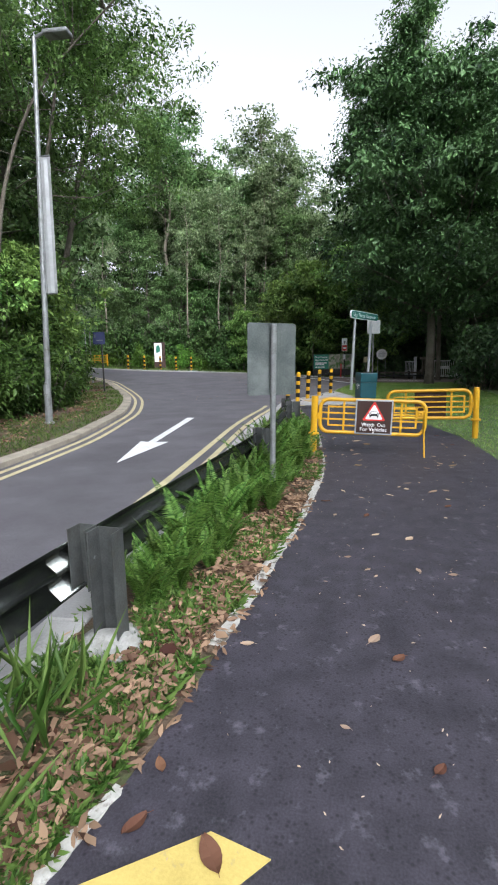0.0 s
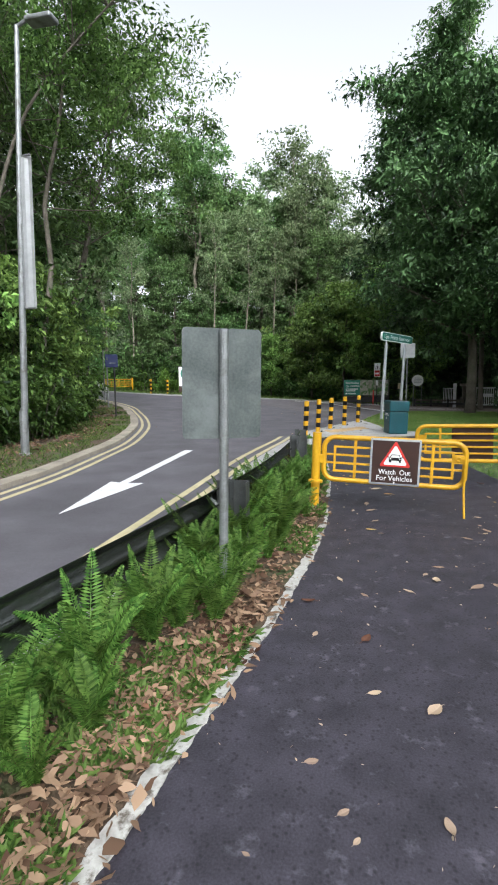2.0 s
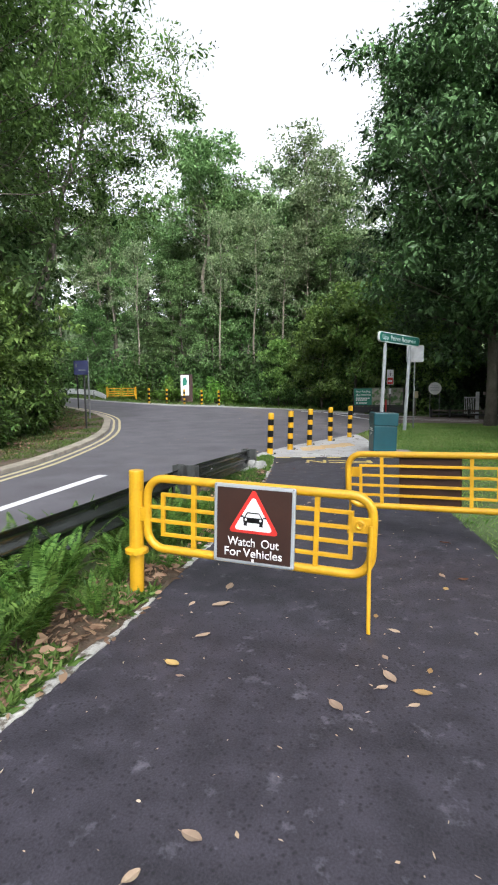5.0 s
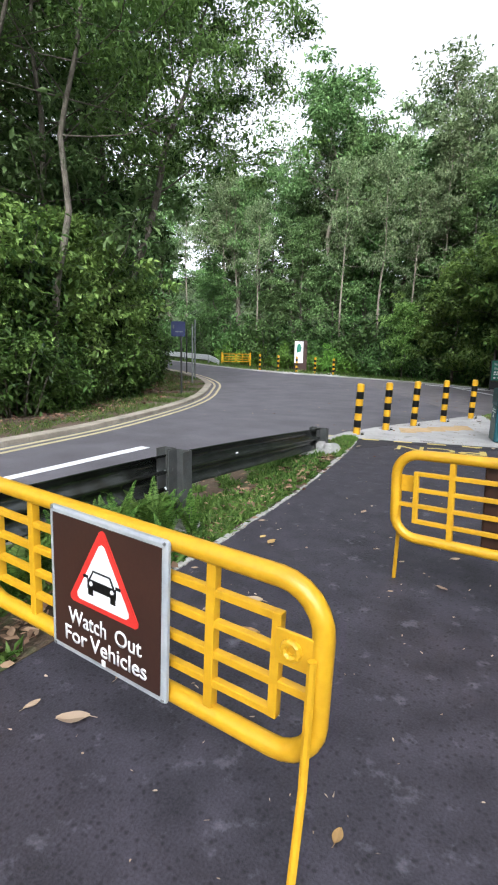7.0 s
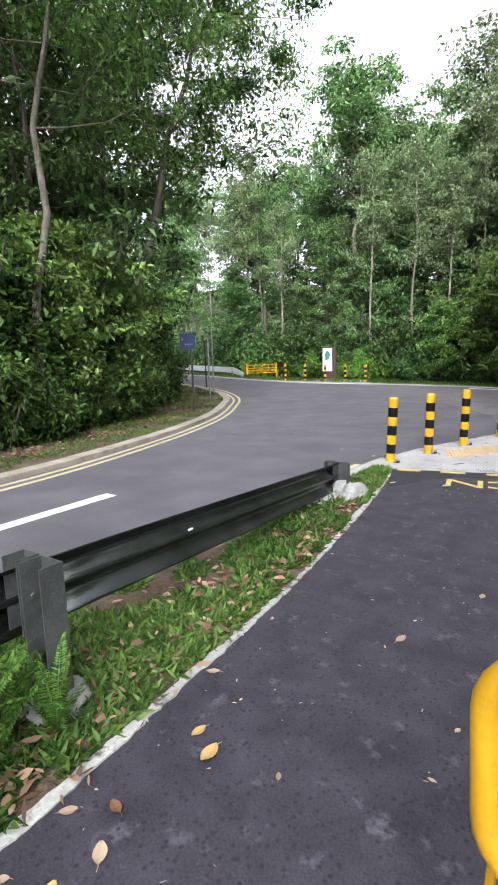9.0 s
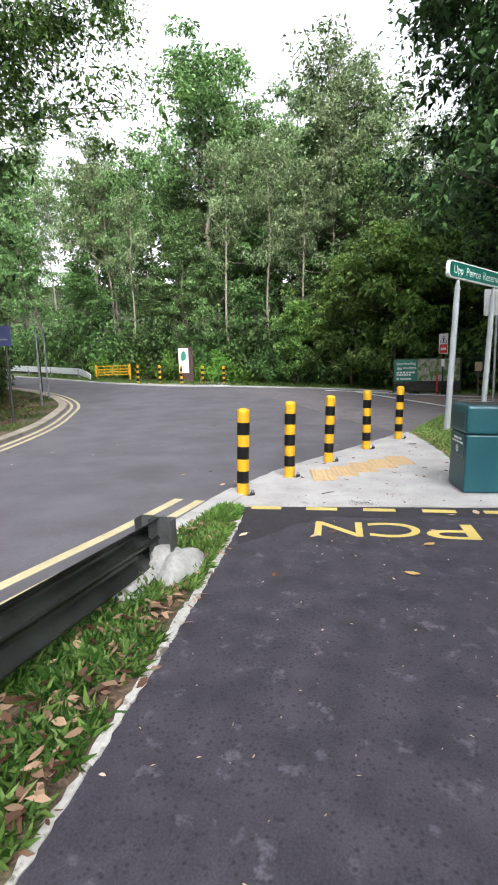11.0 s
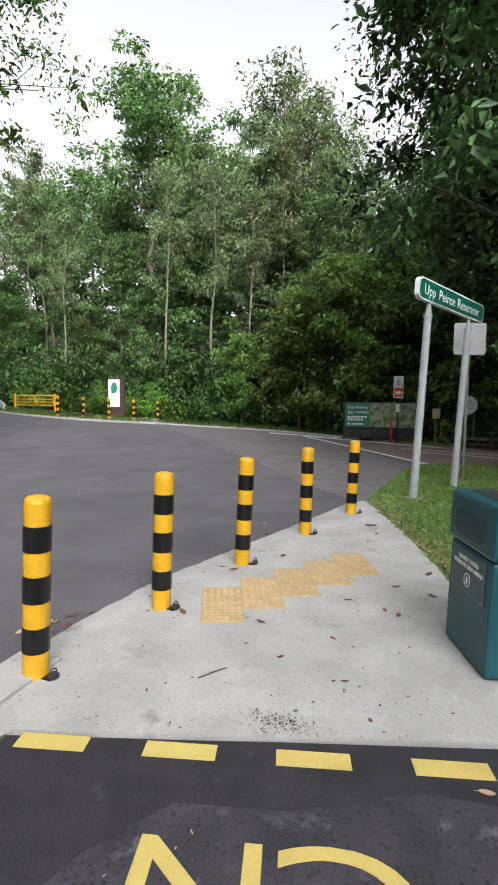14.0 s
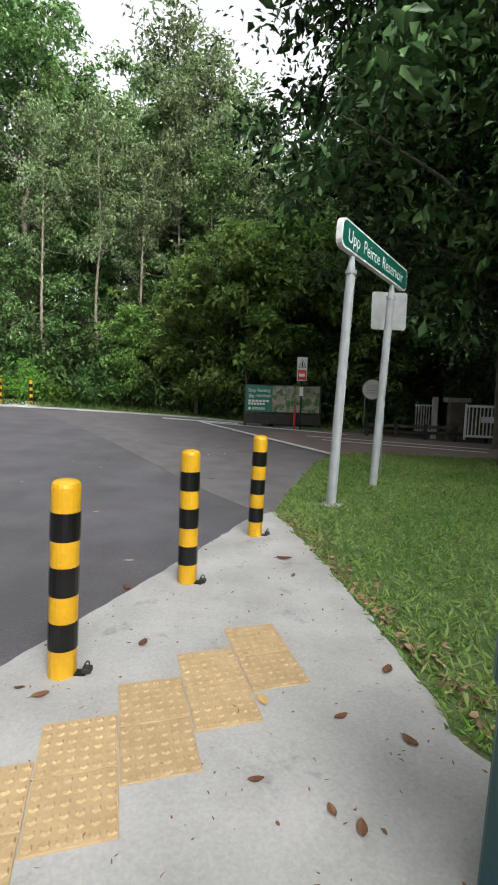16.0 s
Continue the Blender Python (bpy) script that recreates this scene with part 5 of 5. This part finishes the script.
# ---- shrubs ----
SHRUBS = [shrub_parts(31, 1.5, 1.0, 24, 17, 0.22), shrub_parts(32, 2.4, 1.3, 30, 19, 0.26), shrub_parts(33, 1.1, 0.9, 22, 16, 0.2, 0.3), shrub_parts(34, 3.2, 1.6, 34, 21, 0.29), shrub_parts(35, 2.1, 1.15, 34, 40, 0.15, 0.42, 0.42), shrub_parts(36, 4.6, 1.6, 44, 40, 0.19, 0.42, 0.42)]
SMASTER = {}


def bush(k, x, y, s, leaves, label, group):
    m = pose(x, y, rise(max(x, -60), min(y, 60)) - 0.05, 0, 0, random.uniform(0, 360))
    if (k, leaves.name) not in SMASTER:
        meshes = SHRUBS[k] if not any(q[0] == k for q in SMASTER) else (SHRUBS[k][0].copy(), SHRUBS[k][1].copy())
        for me in meshes:
            me.materials.clear()
        SMASTER[k, leaves.name] = shrub("shrub", meshes, leaves, m @ Matrix.Scale(s, 4), label, group)
        return
    t = copy_thing(SMASTER[k, leaves.name], m)
    t.scale = (s, s, s)
    tagged(t, label, group=group)


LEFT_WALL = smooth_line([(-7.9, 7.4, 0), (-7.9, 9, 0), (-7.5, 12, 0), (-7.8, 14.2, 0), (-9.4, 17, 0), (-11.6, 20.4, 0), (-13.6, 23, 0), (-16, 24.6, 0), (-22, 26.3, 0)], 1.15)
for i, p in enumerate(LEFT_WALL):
    bush(4, p.x - 0.5 + random.uniform(-0.3, 0.2), p.y + random.uniform(-0.3, 0.3), random.uniform(0.75, 1.25), L_SHRUB, "glossy shrub at the edge of the wood, coloured dark as in shadow", "shrubs beside the bend")
    bush(5, p.x - 1.9 + random.uniform(-0.4, 0.4), p.y + random.uniform(-0.4, 0.4), random.uniform(0.75, 1.2), L_SHRUB, "tall understorey shrub, coloured dark as in shadow", "shrubs beside the bend")
for i in range(30):
    p = edge_point(i / 29)
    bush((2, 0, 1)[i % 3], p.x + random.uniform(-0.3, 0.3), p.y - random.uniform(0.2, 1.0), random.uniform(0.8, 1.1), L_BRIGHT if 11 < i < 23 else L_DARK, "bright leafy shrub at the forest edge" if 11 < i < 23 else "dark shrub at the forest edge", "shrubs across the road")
    # near the driveway every other shrub is coloured as lit, the rest as shaded
    bush(3, p.x + random.uniform(-0.5, 0.5), p.y + random.uniform(0.4, 1.4), random.uniform(0.9, 1.3), L_LIT if i < 9 and i % 2 else L_DARK, "tall understorey shrub, light or shade set by its leaf colour", "shrubs across the road")
# canopy shade is put into the leaf colour of these shrubs
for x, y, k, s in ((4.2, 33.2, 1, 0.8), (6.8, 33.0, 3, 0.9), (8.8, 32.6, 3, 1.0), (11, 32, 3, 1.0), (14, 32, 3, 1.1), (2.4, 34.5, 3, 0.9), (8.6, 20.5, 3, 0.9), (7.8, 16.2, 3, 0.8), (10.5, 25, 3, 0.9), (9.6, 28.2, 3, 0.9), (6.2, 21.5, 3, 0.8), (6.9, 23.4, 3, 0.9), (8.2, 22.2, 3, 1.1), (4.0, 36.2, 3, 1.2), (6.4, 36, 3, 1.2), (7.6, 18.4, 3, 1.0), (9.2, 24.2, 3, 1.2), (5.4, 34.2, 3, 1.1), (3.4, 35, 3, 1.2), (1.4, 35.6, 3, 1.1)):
    bush(k, x, y, s, L_DEEP, "shrub under the trees, leaves coloured dark as in shade", "shrubs beside the path")

# ---- grass, ferns and fallen leaves ----
rng = np.random.default_rng(77)


def blades(name, pts, size, label, mat=L_GRASS, spread=0.6, slim=0.12):
    n = len(pts)
    pts = np.asarray(pts)
    d = rng.normal(size=(n, 3)) * spread
    d[:, 2] = 0.8
    ln = size * (0.5 + rng.random(n))
    d /= np.linalg.norm(d, axis=1, keepdims=True)
    me = leaf_mesh(name, pts + d * (ln * 0.45)[:, None], d, rng.normal(size=(n, 3)), ln, ln * slim)
    return tagged(link_mesh(name, me, mat), label, "grass", kind="stuff")


def path_x(y):
    for a, b in zip(PATH_LEFT, PATH_LEFT[1:]):
        if a.y <= y <= b.y:
            return a.x + (b.x - a.x) * (y - a.y) / (b.y - a.y + 1e-9)
    return PATH_LEFT[-1].x


def patchy(x, y, s, cut):
    return noise.noise(Vector((x * s, y * s, 3.3))) > cut


pts = []
while len(pts) < 62000:
    y = rng.uniform(-1, 15.1)
    x1 = path_x(y) - 0.05
    x = rng.uniform(-1.15, x1)
    if y < 8.5 and not patchy(x, y, 2.2, 0.05):
        continue
    if y >= 8.5 and not patchy(x, y, 2.6, -0.24 + 0.12 * (x > x1 - 0.1)):
        continue
    pts.append((x, y, 0.0))
blades("verge_grass", pts, 0.075, "broad-bladed green grass growing through leaf litter", slim=0.26, spread=1.3)
pts = [(rng.uniform(-1.3, -0.75), rng.uniform(0.2, 2.2), 0) for _ in range(260)]
blades("long_grass", pts, 0.38, "tuft of long arching grass by the rail", slim=0.045, spread=0.6)
pts = []
while len(pts) < 76000:
    y = 15.5 + 11 * rng.random() ** 1.2
    x = rng.uniform(0.3, 6.0)
    if inside([(p[0], p[1]) for p in LAWN[::2]], x, y) and patchy(x, y, 0.8, -0.5 - 0.5 * (y < 23)):
        pts.append((x, y, -0.008))
blades("lawn_grass", pts, 0.066, "short mown lawn grass", L_LAWN, slim=0.2, spread=1.2)
pts = []
while len(pts) < 9000:
    y, x = rng.uniform(6, 16), rng.uniform(2.3, 5.2)
    if inside([(p[0], p[1]) for p in LAWN[::2]], x, y):
        pts.append((x, y, -0.008))
blades("lawn_grass", pts, 0.07, "short lawn grass beside the path", L_LAWN, slim=0.14, spread=0.9)
kl = [p for p in KERB_LEFT if 4 < p.y < 27.5 and p.x > -18]
pts = []
for _ in range(16000):
    i = rng.integers(0, len(kl) - 1)
    p = kl[i].lerp(kl[i + 1], rng.random())
    t = (kl[i + 1] - kl[i]).normalized()
    q = p + Vector((-t.y, t.x, 0)) * rng.uniform(0.3, 2.3)
    if patchy(q.x, q.y, 0.9, -0.3):
        pts.append((q.x, q.y, 0.045 + rise(q.x, q.y)))
blades("kerb_grass", pts, 0.11, "rough grass along the kerb", slim=0.1, spread=0.8)
kf = [p for p in ROAD_FAR if -24 < p.x < 2.5]
pts = []
for _ in range(7000):
    i = rng.integers(0, len(kf) - 1)
    p = kf[i].lerp(kf[i + 1], rng.random())
    t = (kf[i + 1] - kf[i]).normalized()
    q = p + Vector((t.y, -t.x, 0)) * rng.uniform(0.3, 2.6)
    pts.append((q.x, q.y, 0.02 + rise(q.x, q.y)))
blades("far_grass", pts, 0.2, "fresh grass at the far road edge", slim=0.1, spread=0.7)


def litter(name, pts, size, label, mat=L_DRY):
    n = len(pts)
    pts = np.asarray(pts, float)
    d = rng.normal(size=(n, 3))
    d[:, 2] *= 0.15
    nm = rng.normal(size=(n, 3)) * 0.5 + np.array([0, 0, 1.0])
    ln = size * (0.4 + 0.6 * rng.random(n) + 0.6 * rng.random(n) ** 5)
    me = oval_mesh(name, pts, d, nm, ln, ln * rng.uniform(0.22, 0.62, n))
    return tagged(link_mesh(name, me, mat), label, "leaf litter", kind="stuff")


pts = []
while len(pts) < 7000:
    y = rng.uniform(-1, 14.6) if rng.random() < 0.6 else rng.uniform(-0.5, 5.5)
    x1 = path_x(y)
    x = x1 - 0.07 - abs(rng.normal()) * (0.33 if y < 8.5 else 0.3) + (0.12 if rng.random() < 0.14 else 0)
    if x < -1.2 or (y > 8.5 and rng.random() < (0.55 if patchy(x, y, 2.6, -0.15) else 0.0)):
        continue
    pts.append((x, y, 0.014 + 0.036 * rng.random() * (x < x1 - 0.05)))
litter("leaf_litter", pts, 0.078, "brown and pale fallen leaves covering the verge")
pts = []
for _ in range(4200):
    i = rng.integers(0, len(kl) - 1)
    p = kl[i].lerp(kl[i + 1], rng.random())
    t = (kl[i + 1] - kl[i]).normalized()
    q = p + Vector((-t.y, t.x, 0)) * rng.uniform(0.9, 2.8)
    pts.append((q.x, q.y, 0.07 + rise(q.x, q.y)))
litter("leaf_litter", pts, 0.13, "dry leaves below the shrubs")
pts = [(1.3 + abs(rng.normal()) * 0.12 - (y - 17.2) * 0.27 + 0.03, y, 0.012) for y in rng.uniform(16.9, 20.9, 420)] + [(rng.uniform(2.2, 6), rng.uniform(17, 26), 0.02) for _ in range(260)]
litter("leaf_litter", pts, 0.07, "brown leaves gathered along the lawn edge")
pts = []
for _ in range(800):
    pts.append((rng.uniform(-1.2, 1.5), 15.35 + 5.4 * rng.random() ** 1.4, 0.0095))
pts = [p for p in pts if inside([(q[0], q[1]) for q in PAD_ROAD + PAD_RIGHT] + [(1.95, 15.98), (-0.93, 15.23)], p[0], p[1])]
litter("leaf_specks", pts, 0.022, "small twigs and leaf crumbs on the concrete", L_DRYBROWN)
pts = [(0.16 + rng.normal() * 0.08, 15.62 + rng.normal() * 0.035, 0.008) for _ in range(420)]
litter("dirt_specks", pts, 0.011, "dark dirt crumbs caked on the concrete", M_PATCH)
pts = [(rng.uniform(-0.3, 2.5), rng.uniform(1, 15), 0.004) for _ in range(620)]
pts = [p for p in pts if p[0] > path_x(p[1]) + 0.05]
litter("leaf_specks", pts, 0.022, "small pale leaf crumbs on the asphalt", L_DRYPALE)


def leaf_thing(seed, mat):
    """One fallen leaf with a curled blade and a stalk."""
    r = random.Random(seed)
    bm = bmesh.new()
    n, curl = 6, r.uniform(0.1, 0.3)
    rows = []
    for i in range(n + 1):
        t = i / n
        w = 0.27 * math.sin(math.pi * min(1, t * 0.94 + 0.03)) ** 0.8
        z = 0.05 + curl * (t - 0.45) ** 2
        rows.append([bm.verts.new(((t - 0.5), s * w, z + abs(s) * 0.06 + r.uniform(-0.01, 0.01))) for s in (-1, 0, 1)])
    for a, b in zip(rows, rows[1:]):
        for k in (0, 1):
            bm.faces.new((a[k], a[k + 1], b[k + 1], b[k]))
    tube([(-0.5, 0, 0.09), (-0.62, 0.02, 0.06), (-0.72, 0.05, 0.05)], 0.012, 4, bm)
    me = bpy.data.meshes.new("fallen_leaf")
    bm.to_mesh(me)
    bm.free()
    me.materials.append(mat)
    return me


KINDS = [(leaf_thing(1, L_DRYPALE), "pale dry fallen leaf lying flat"), (leaf_thing(2, L_DRYBROWN), "brown curled fallen leaf"), (leaf_thing(3, L_DRYYELLOW), "yellow fallen leaf with a stalk"), (leaf_thing(4, L_DRYPALE), "small pale leaf, slightly curled")]


def drop(k, x, y, size, z=0.0):
    ob = new("fallen_leaf", KINDS[k][0])
    ob.matrix_world = pose(x, y, z, random.uniform(-6, 6), random.uniform(-6, 6), random.uniform(0, 360)) @ Matrix.Scale(0.75 * size, 4)
    return tagged(ob, KINDS[k][1], "leaf", "leaves on the paving")


for k, x, y, s in ((1, 0.66, 4.97, 0.12), (0, 0.95, 5.72, 0.1), (3, 0.64, 5.58, 0.09), (1, 0.26, 5.40, 0.13), (0, 0.45, 5.83, 0.09), (3, 0.36, 4.96, 0.08), (0, 1.45, 5.90, 0.15), (0, 1.22, 6.25, 0.11), (0, 1.40, 5.00, 0.07), (0, 1.55, 5.62, 0.08), (1, 1.49, 5.35, 0.14), (0, 1.58, 7.07, 0.13), (0, 1.10, 6.07, 0.09), (3, 1.17, 5.97, 0.15), (0, 0.71, 4.46, 0.09), (0, 1.60, 5.96, 0.11), (3, 0.72, 7.50, 0.12), (3, 0.67, 7.93, 0.17)):
    drop(k, x, y, s)
for k, x, y, s in ((3, 1.78, 7.28, 0.09), (0, 1.93, 7.18, 0.08), (0, 0.98, 4.39, 0.14), (0, 0.46, 3.95, 0.08), (3, 0.60, 3.74, 0.07), (0, 0.96, 3.77, 0.09), (0, 1.19, 3.73, 0.09), (3, 0.65, 3.64, 0.05), (3, 0.30, 3.51, 0.04), (1, -0.02, 1.53, 0.17), (1, 0.69, 2.67, 0.12), (0, 0.58, 2.83, 0.13), (0, 0.41, 2.15, 0.06), (1, 0.76, 1.98, 0.1), (3, -0.11, 2.69, 0.1), (1, -0.30, 1.59, 0.14), (1, -0.30, 1.84, 0.1)):
    drop(k, x, y, s)
for k, x, y, s in ((0, 0.62, 8.24, 0.14), (2, 1.70, 8.06, 0.08), (0, 1.82, 7.89, 0.09), (0, 1.78, 7.57, 0.07), (0, 1.81, 7.38, 0.14), (2, 1.97, 7.29, 0.12), (2, 2.01, 7.50, 0.07), (0, 2.15, 8.92, 0.1), (2, 2.16, 8.65, 0.1), (1, 2.30, 8.88, 0.11), (2, 0.68, 7.17, 0.14), (3, 0.77, 7.08, 0.06), (0, 0.47, 7.89, 0.09), (3, 2.29, 8.00, 0.05), (3, 1.60, 9.91, 0.1), (3, 1.58, 10.44, 0.09), (1, 2.22, 9.81, 0.12), (0, 0.73, 9.11, 0.17)):
    drop(k, x, y, s)
for k, x, y, s in ((2, 0.89, 8.82, 0.16), (0, 0.57, 8.89, 0.08), (0, 0.34, 9.48, 0.11), (2, 0.32, 9.32, 0.11), (0, 0.13, 9.51, 0.08), (1, 0.25, 9.61, 0.09), (0, 0.03, 10.35, 0.09), (2, 0.24, 10.02, 0.1), (2, 0.35, 9.96, 0.13), (0, 0.66, 11.11, 0.1), (3, 1.35, 9.69, 0.05), (3, 0.55, 9.45, 0.06), (0, 0.17, 9.27, 0.06), (3, 1.28, 10.17, 0.07)):
    drop(k, x, y, s)
for k, x, y, s in ((0, 0.90, 11.84, 0.09), (0, 1.07, 10.60, 0.05), (3, 0.62, 10.02, 0.05), (3, 1.06, 10.31, 0.04), (3, -0.02, 10.92, 0.05), (2, 0.82, 14.61, 0.14), (2, 0.73, 14.02, 0.13), (1, -0.14, 13.73, 0.09), (1, 0.06, 14.69, 0.1), (0, -0.07, 14.55, 0.1), (0, -0.64, 14.41, 0.12), (0, 0.84, 14.96, 0.08), (0, 1.20, 15.57, 0.15), (0, 0.99, 15.45, 0.08), (1, -0.95, 14.89, 0.11), (1, -0.85, 14.68, 0.1), (0, -0.67, 13.98, 0.13), (1, -0.66, 14.10, 0.11)):
    drop(k, x, y, s)
for k, x, y, s in ((1, 0.05, 16.17, 0.06), (1, 0.42, 16.03, 0.06), (1, 0.70, 16.94, 0.09), (1, 0.61, 17.00, 0.07), (1, 0.69, 17.48, 0.09), (1, 0.96, 17.86, 0.12), (1, 0.95, 17.36, 0.11), (1, 0.35, 17.10, 0.08), (1, -0.17, 16.57, 0.08), (2, -0.49, 16.90, 0.08), (1, -0.18, 16.83, 0.09), (2, 0.35, 17.55, 0.11), (1, 0.23, 17.47, 0.09), (1, 0.28, 18.14, 0.09), (1, -0.64, 17.47, 0.1), (1, -0.71, 16.55, 0.1), (1, -0.76, 17.51, 0.07), (1, -0.32, 17.96, 0.11)):
    drop(k, x, y, s, 0.006)
for k, x, y, s in ((1, 0.43, 19.40, 0.17), (1, 0.50, 19.05, 0.08), (1, 0.31, 16.48, 0.06), (1, -0.57, 16.68, 0.06), (1, -0.18, 16.26, 0.04)):
    drop(k, x, y, s, 0.006)
random.seed(41)
for _ in range(46):
    x, y = random.uniform(-6.5, -0.2), random.uniform(15.6, 28)
    if not inside([(p.x, p.y) for p in PAD_ROAD] + [(3, 21), (3, 15)], x, y) and x < -1.5 + max(0, y - 16) * 0.33:
        drop(random.choice((0, 3, 3, 1)), x, y, random.uniform(0.06, 0.13), rise(x, y) - 0.008)
for x, y in ((-1.33, 16.15), (-1.4, 16.3), (-1.28, 16.38), (-1.38, 16.02), (-1.45, 16.2)):
    drop(1, x, y, random.uniform(0.08, 0.12), -0.006)
s = part("twig", tube([(-0.31, 15.83, 0.013), (-0.25, 15.91, 0.014), (-0.2, 15.97, 0.012)], [0.004, 0.005, 0.003], 5), M_BARKA)
tagged(s, "thin dark twig lying on the concrete", "twig")


def fern_fronds(seed, fronds, length):
    """One mesh a frond: an arching stalk with two rows of narrow leaflets."""
    r = np.random.default_rng(seed)
    out = []
    for i in range(fronds):
        a = i * 2.4 + r.random() * 0.8
        L = length * r.uniform(0.65, 1.1)
        lean, arch = r.uniform(0.2, 0.62), r.uniform(0.12, 0.45)
        h = Vector((math.cos(a), math.sin(a), 0))
        pts = [h * (L * lean * t ** 1.5) + Vector((0, 0, L * (1.0 * t - arch * t ** 2.6))) for t in (k / 12 for k in range(13))]
        cs, ds, ns, ls, ws = [], [], [], [], []
        for j in range(12):
            d = pts[j + 1] - pts[j]
            cs.append(pts[j].lerp(pts[j + 1], 0.5))
            ds.append(d.normalized())
            ns.append(h)
            ls.append(d.length * 1.2)
            ws.append(0.008)
        n = 42
        twist = r.uniform(-0.6, 0.6)
        for k in range(4, n):
            t = k / n
            q = t * 12
            j = min(11, int(q))
            p = pts[j].lerp(pts[j + 1], q - j)
            d = (pts[j + 1] - pts[j]).normalized()
            side = d.cross(h.cross(Vector((0, 0, 1)))).cross(d).normalized()
            side = (side + d.cross(side) * twist).normalized()
            up = side.cross(d)
            pl = L * 0.12 * math.sin(math.pi * (0.15 + 0.83 * t)) ** 0.75 * (1.15 - 0.45 * t)
            for sg in (-1, 1):
                v = (side * sg + d * 0.3 - up * r.uniform(0.0, 0.25)).normalized()
                cs.append(p + v * pl * 0.5)
                ds.append(v)
                ns.append(up)
                ls.append(pl)
                ws.append(L * 0.021)
        out.append(leaf_mesh("frond", np.array(cs), np.array(ds), np.array(ns), np.array(ls), np.array(ws), 0.1))
    return out


random.seed(9)
FERNS = [fern_fronds(k, n, L) for k, n, L in ((41, 17, 0.68), (42, 14, 0.55), (43, 20, 0.76), (44, 11, 0.45))]
FM = {}


def fern(k, x, y, s):
    m = pose(x, y, 0.0, 0, 0, random.uniform(0, 360))
    if k not in FM:
        FM[k] = empty("fern", m @ Matrix.Scale(s, 4), "green sword fern growing beside the guard rail", "fern", "ferns on the verge")
        for me in FERNS[k]:
            link_mesh("frond", me, L_FERN, FM[k])
        return
    t = copy_thing(FM[k], m)
    t.scale = (s, s, s)


for i in range(40):
    y = 2.9 + 4.7 * (i + random.random()) / 40
    edge = path_x(y) - 0.33
    fern(i % 4, random.uniform(edge - 0.42, edge), y, random.uniform(0.75, 1.05))
for x, y, k, s in ((-0.5, 7.8, 2, 0.9), (-0.35, 8.3, 0, 0.8), (-0.2, 8.0, 3, 0.8), (-0.55, 8.6, 1, 1.0), (-0.4, 9.1, 0, 0.9), (-0.3, 9.5, 3, 1.0), (-0.15, 9.3, 1, 0.6), (-0.75, 8.2, 2, 0.9), (-0.8, 9.2, 1, 0.9), (-0.85, 7.2, 2, 0.9), (-0.7, 6.3, 0, 1.0), (-1.0, 2.9, 1, 0.9), (-0.2, 7.1, 0, 0.8), (-0.05, 7.5, 3, 0.8), (-0.34, 9.4, 0, 0.85), (-0.2, 9.68, 3, 1.0), (-0.42, 9.62, 1, 0.9), (-0.15, 8.75, 2, 0.7), (-0.28, 8.95, 0, 0.8), (-0.05, 9.05, 3, 0.8), (-0.45, 8.75, 2, 0.8)):
    fern(k, x, y, s)
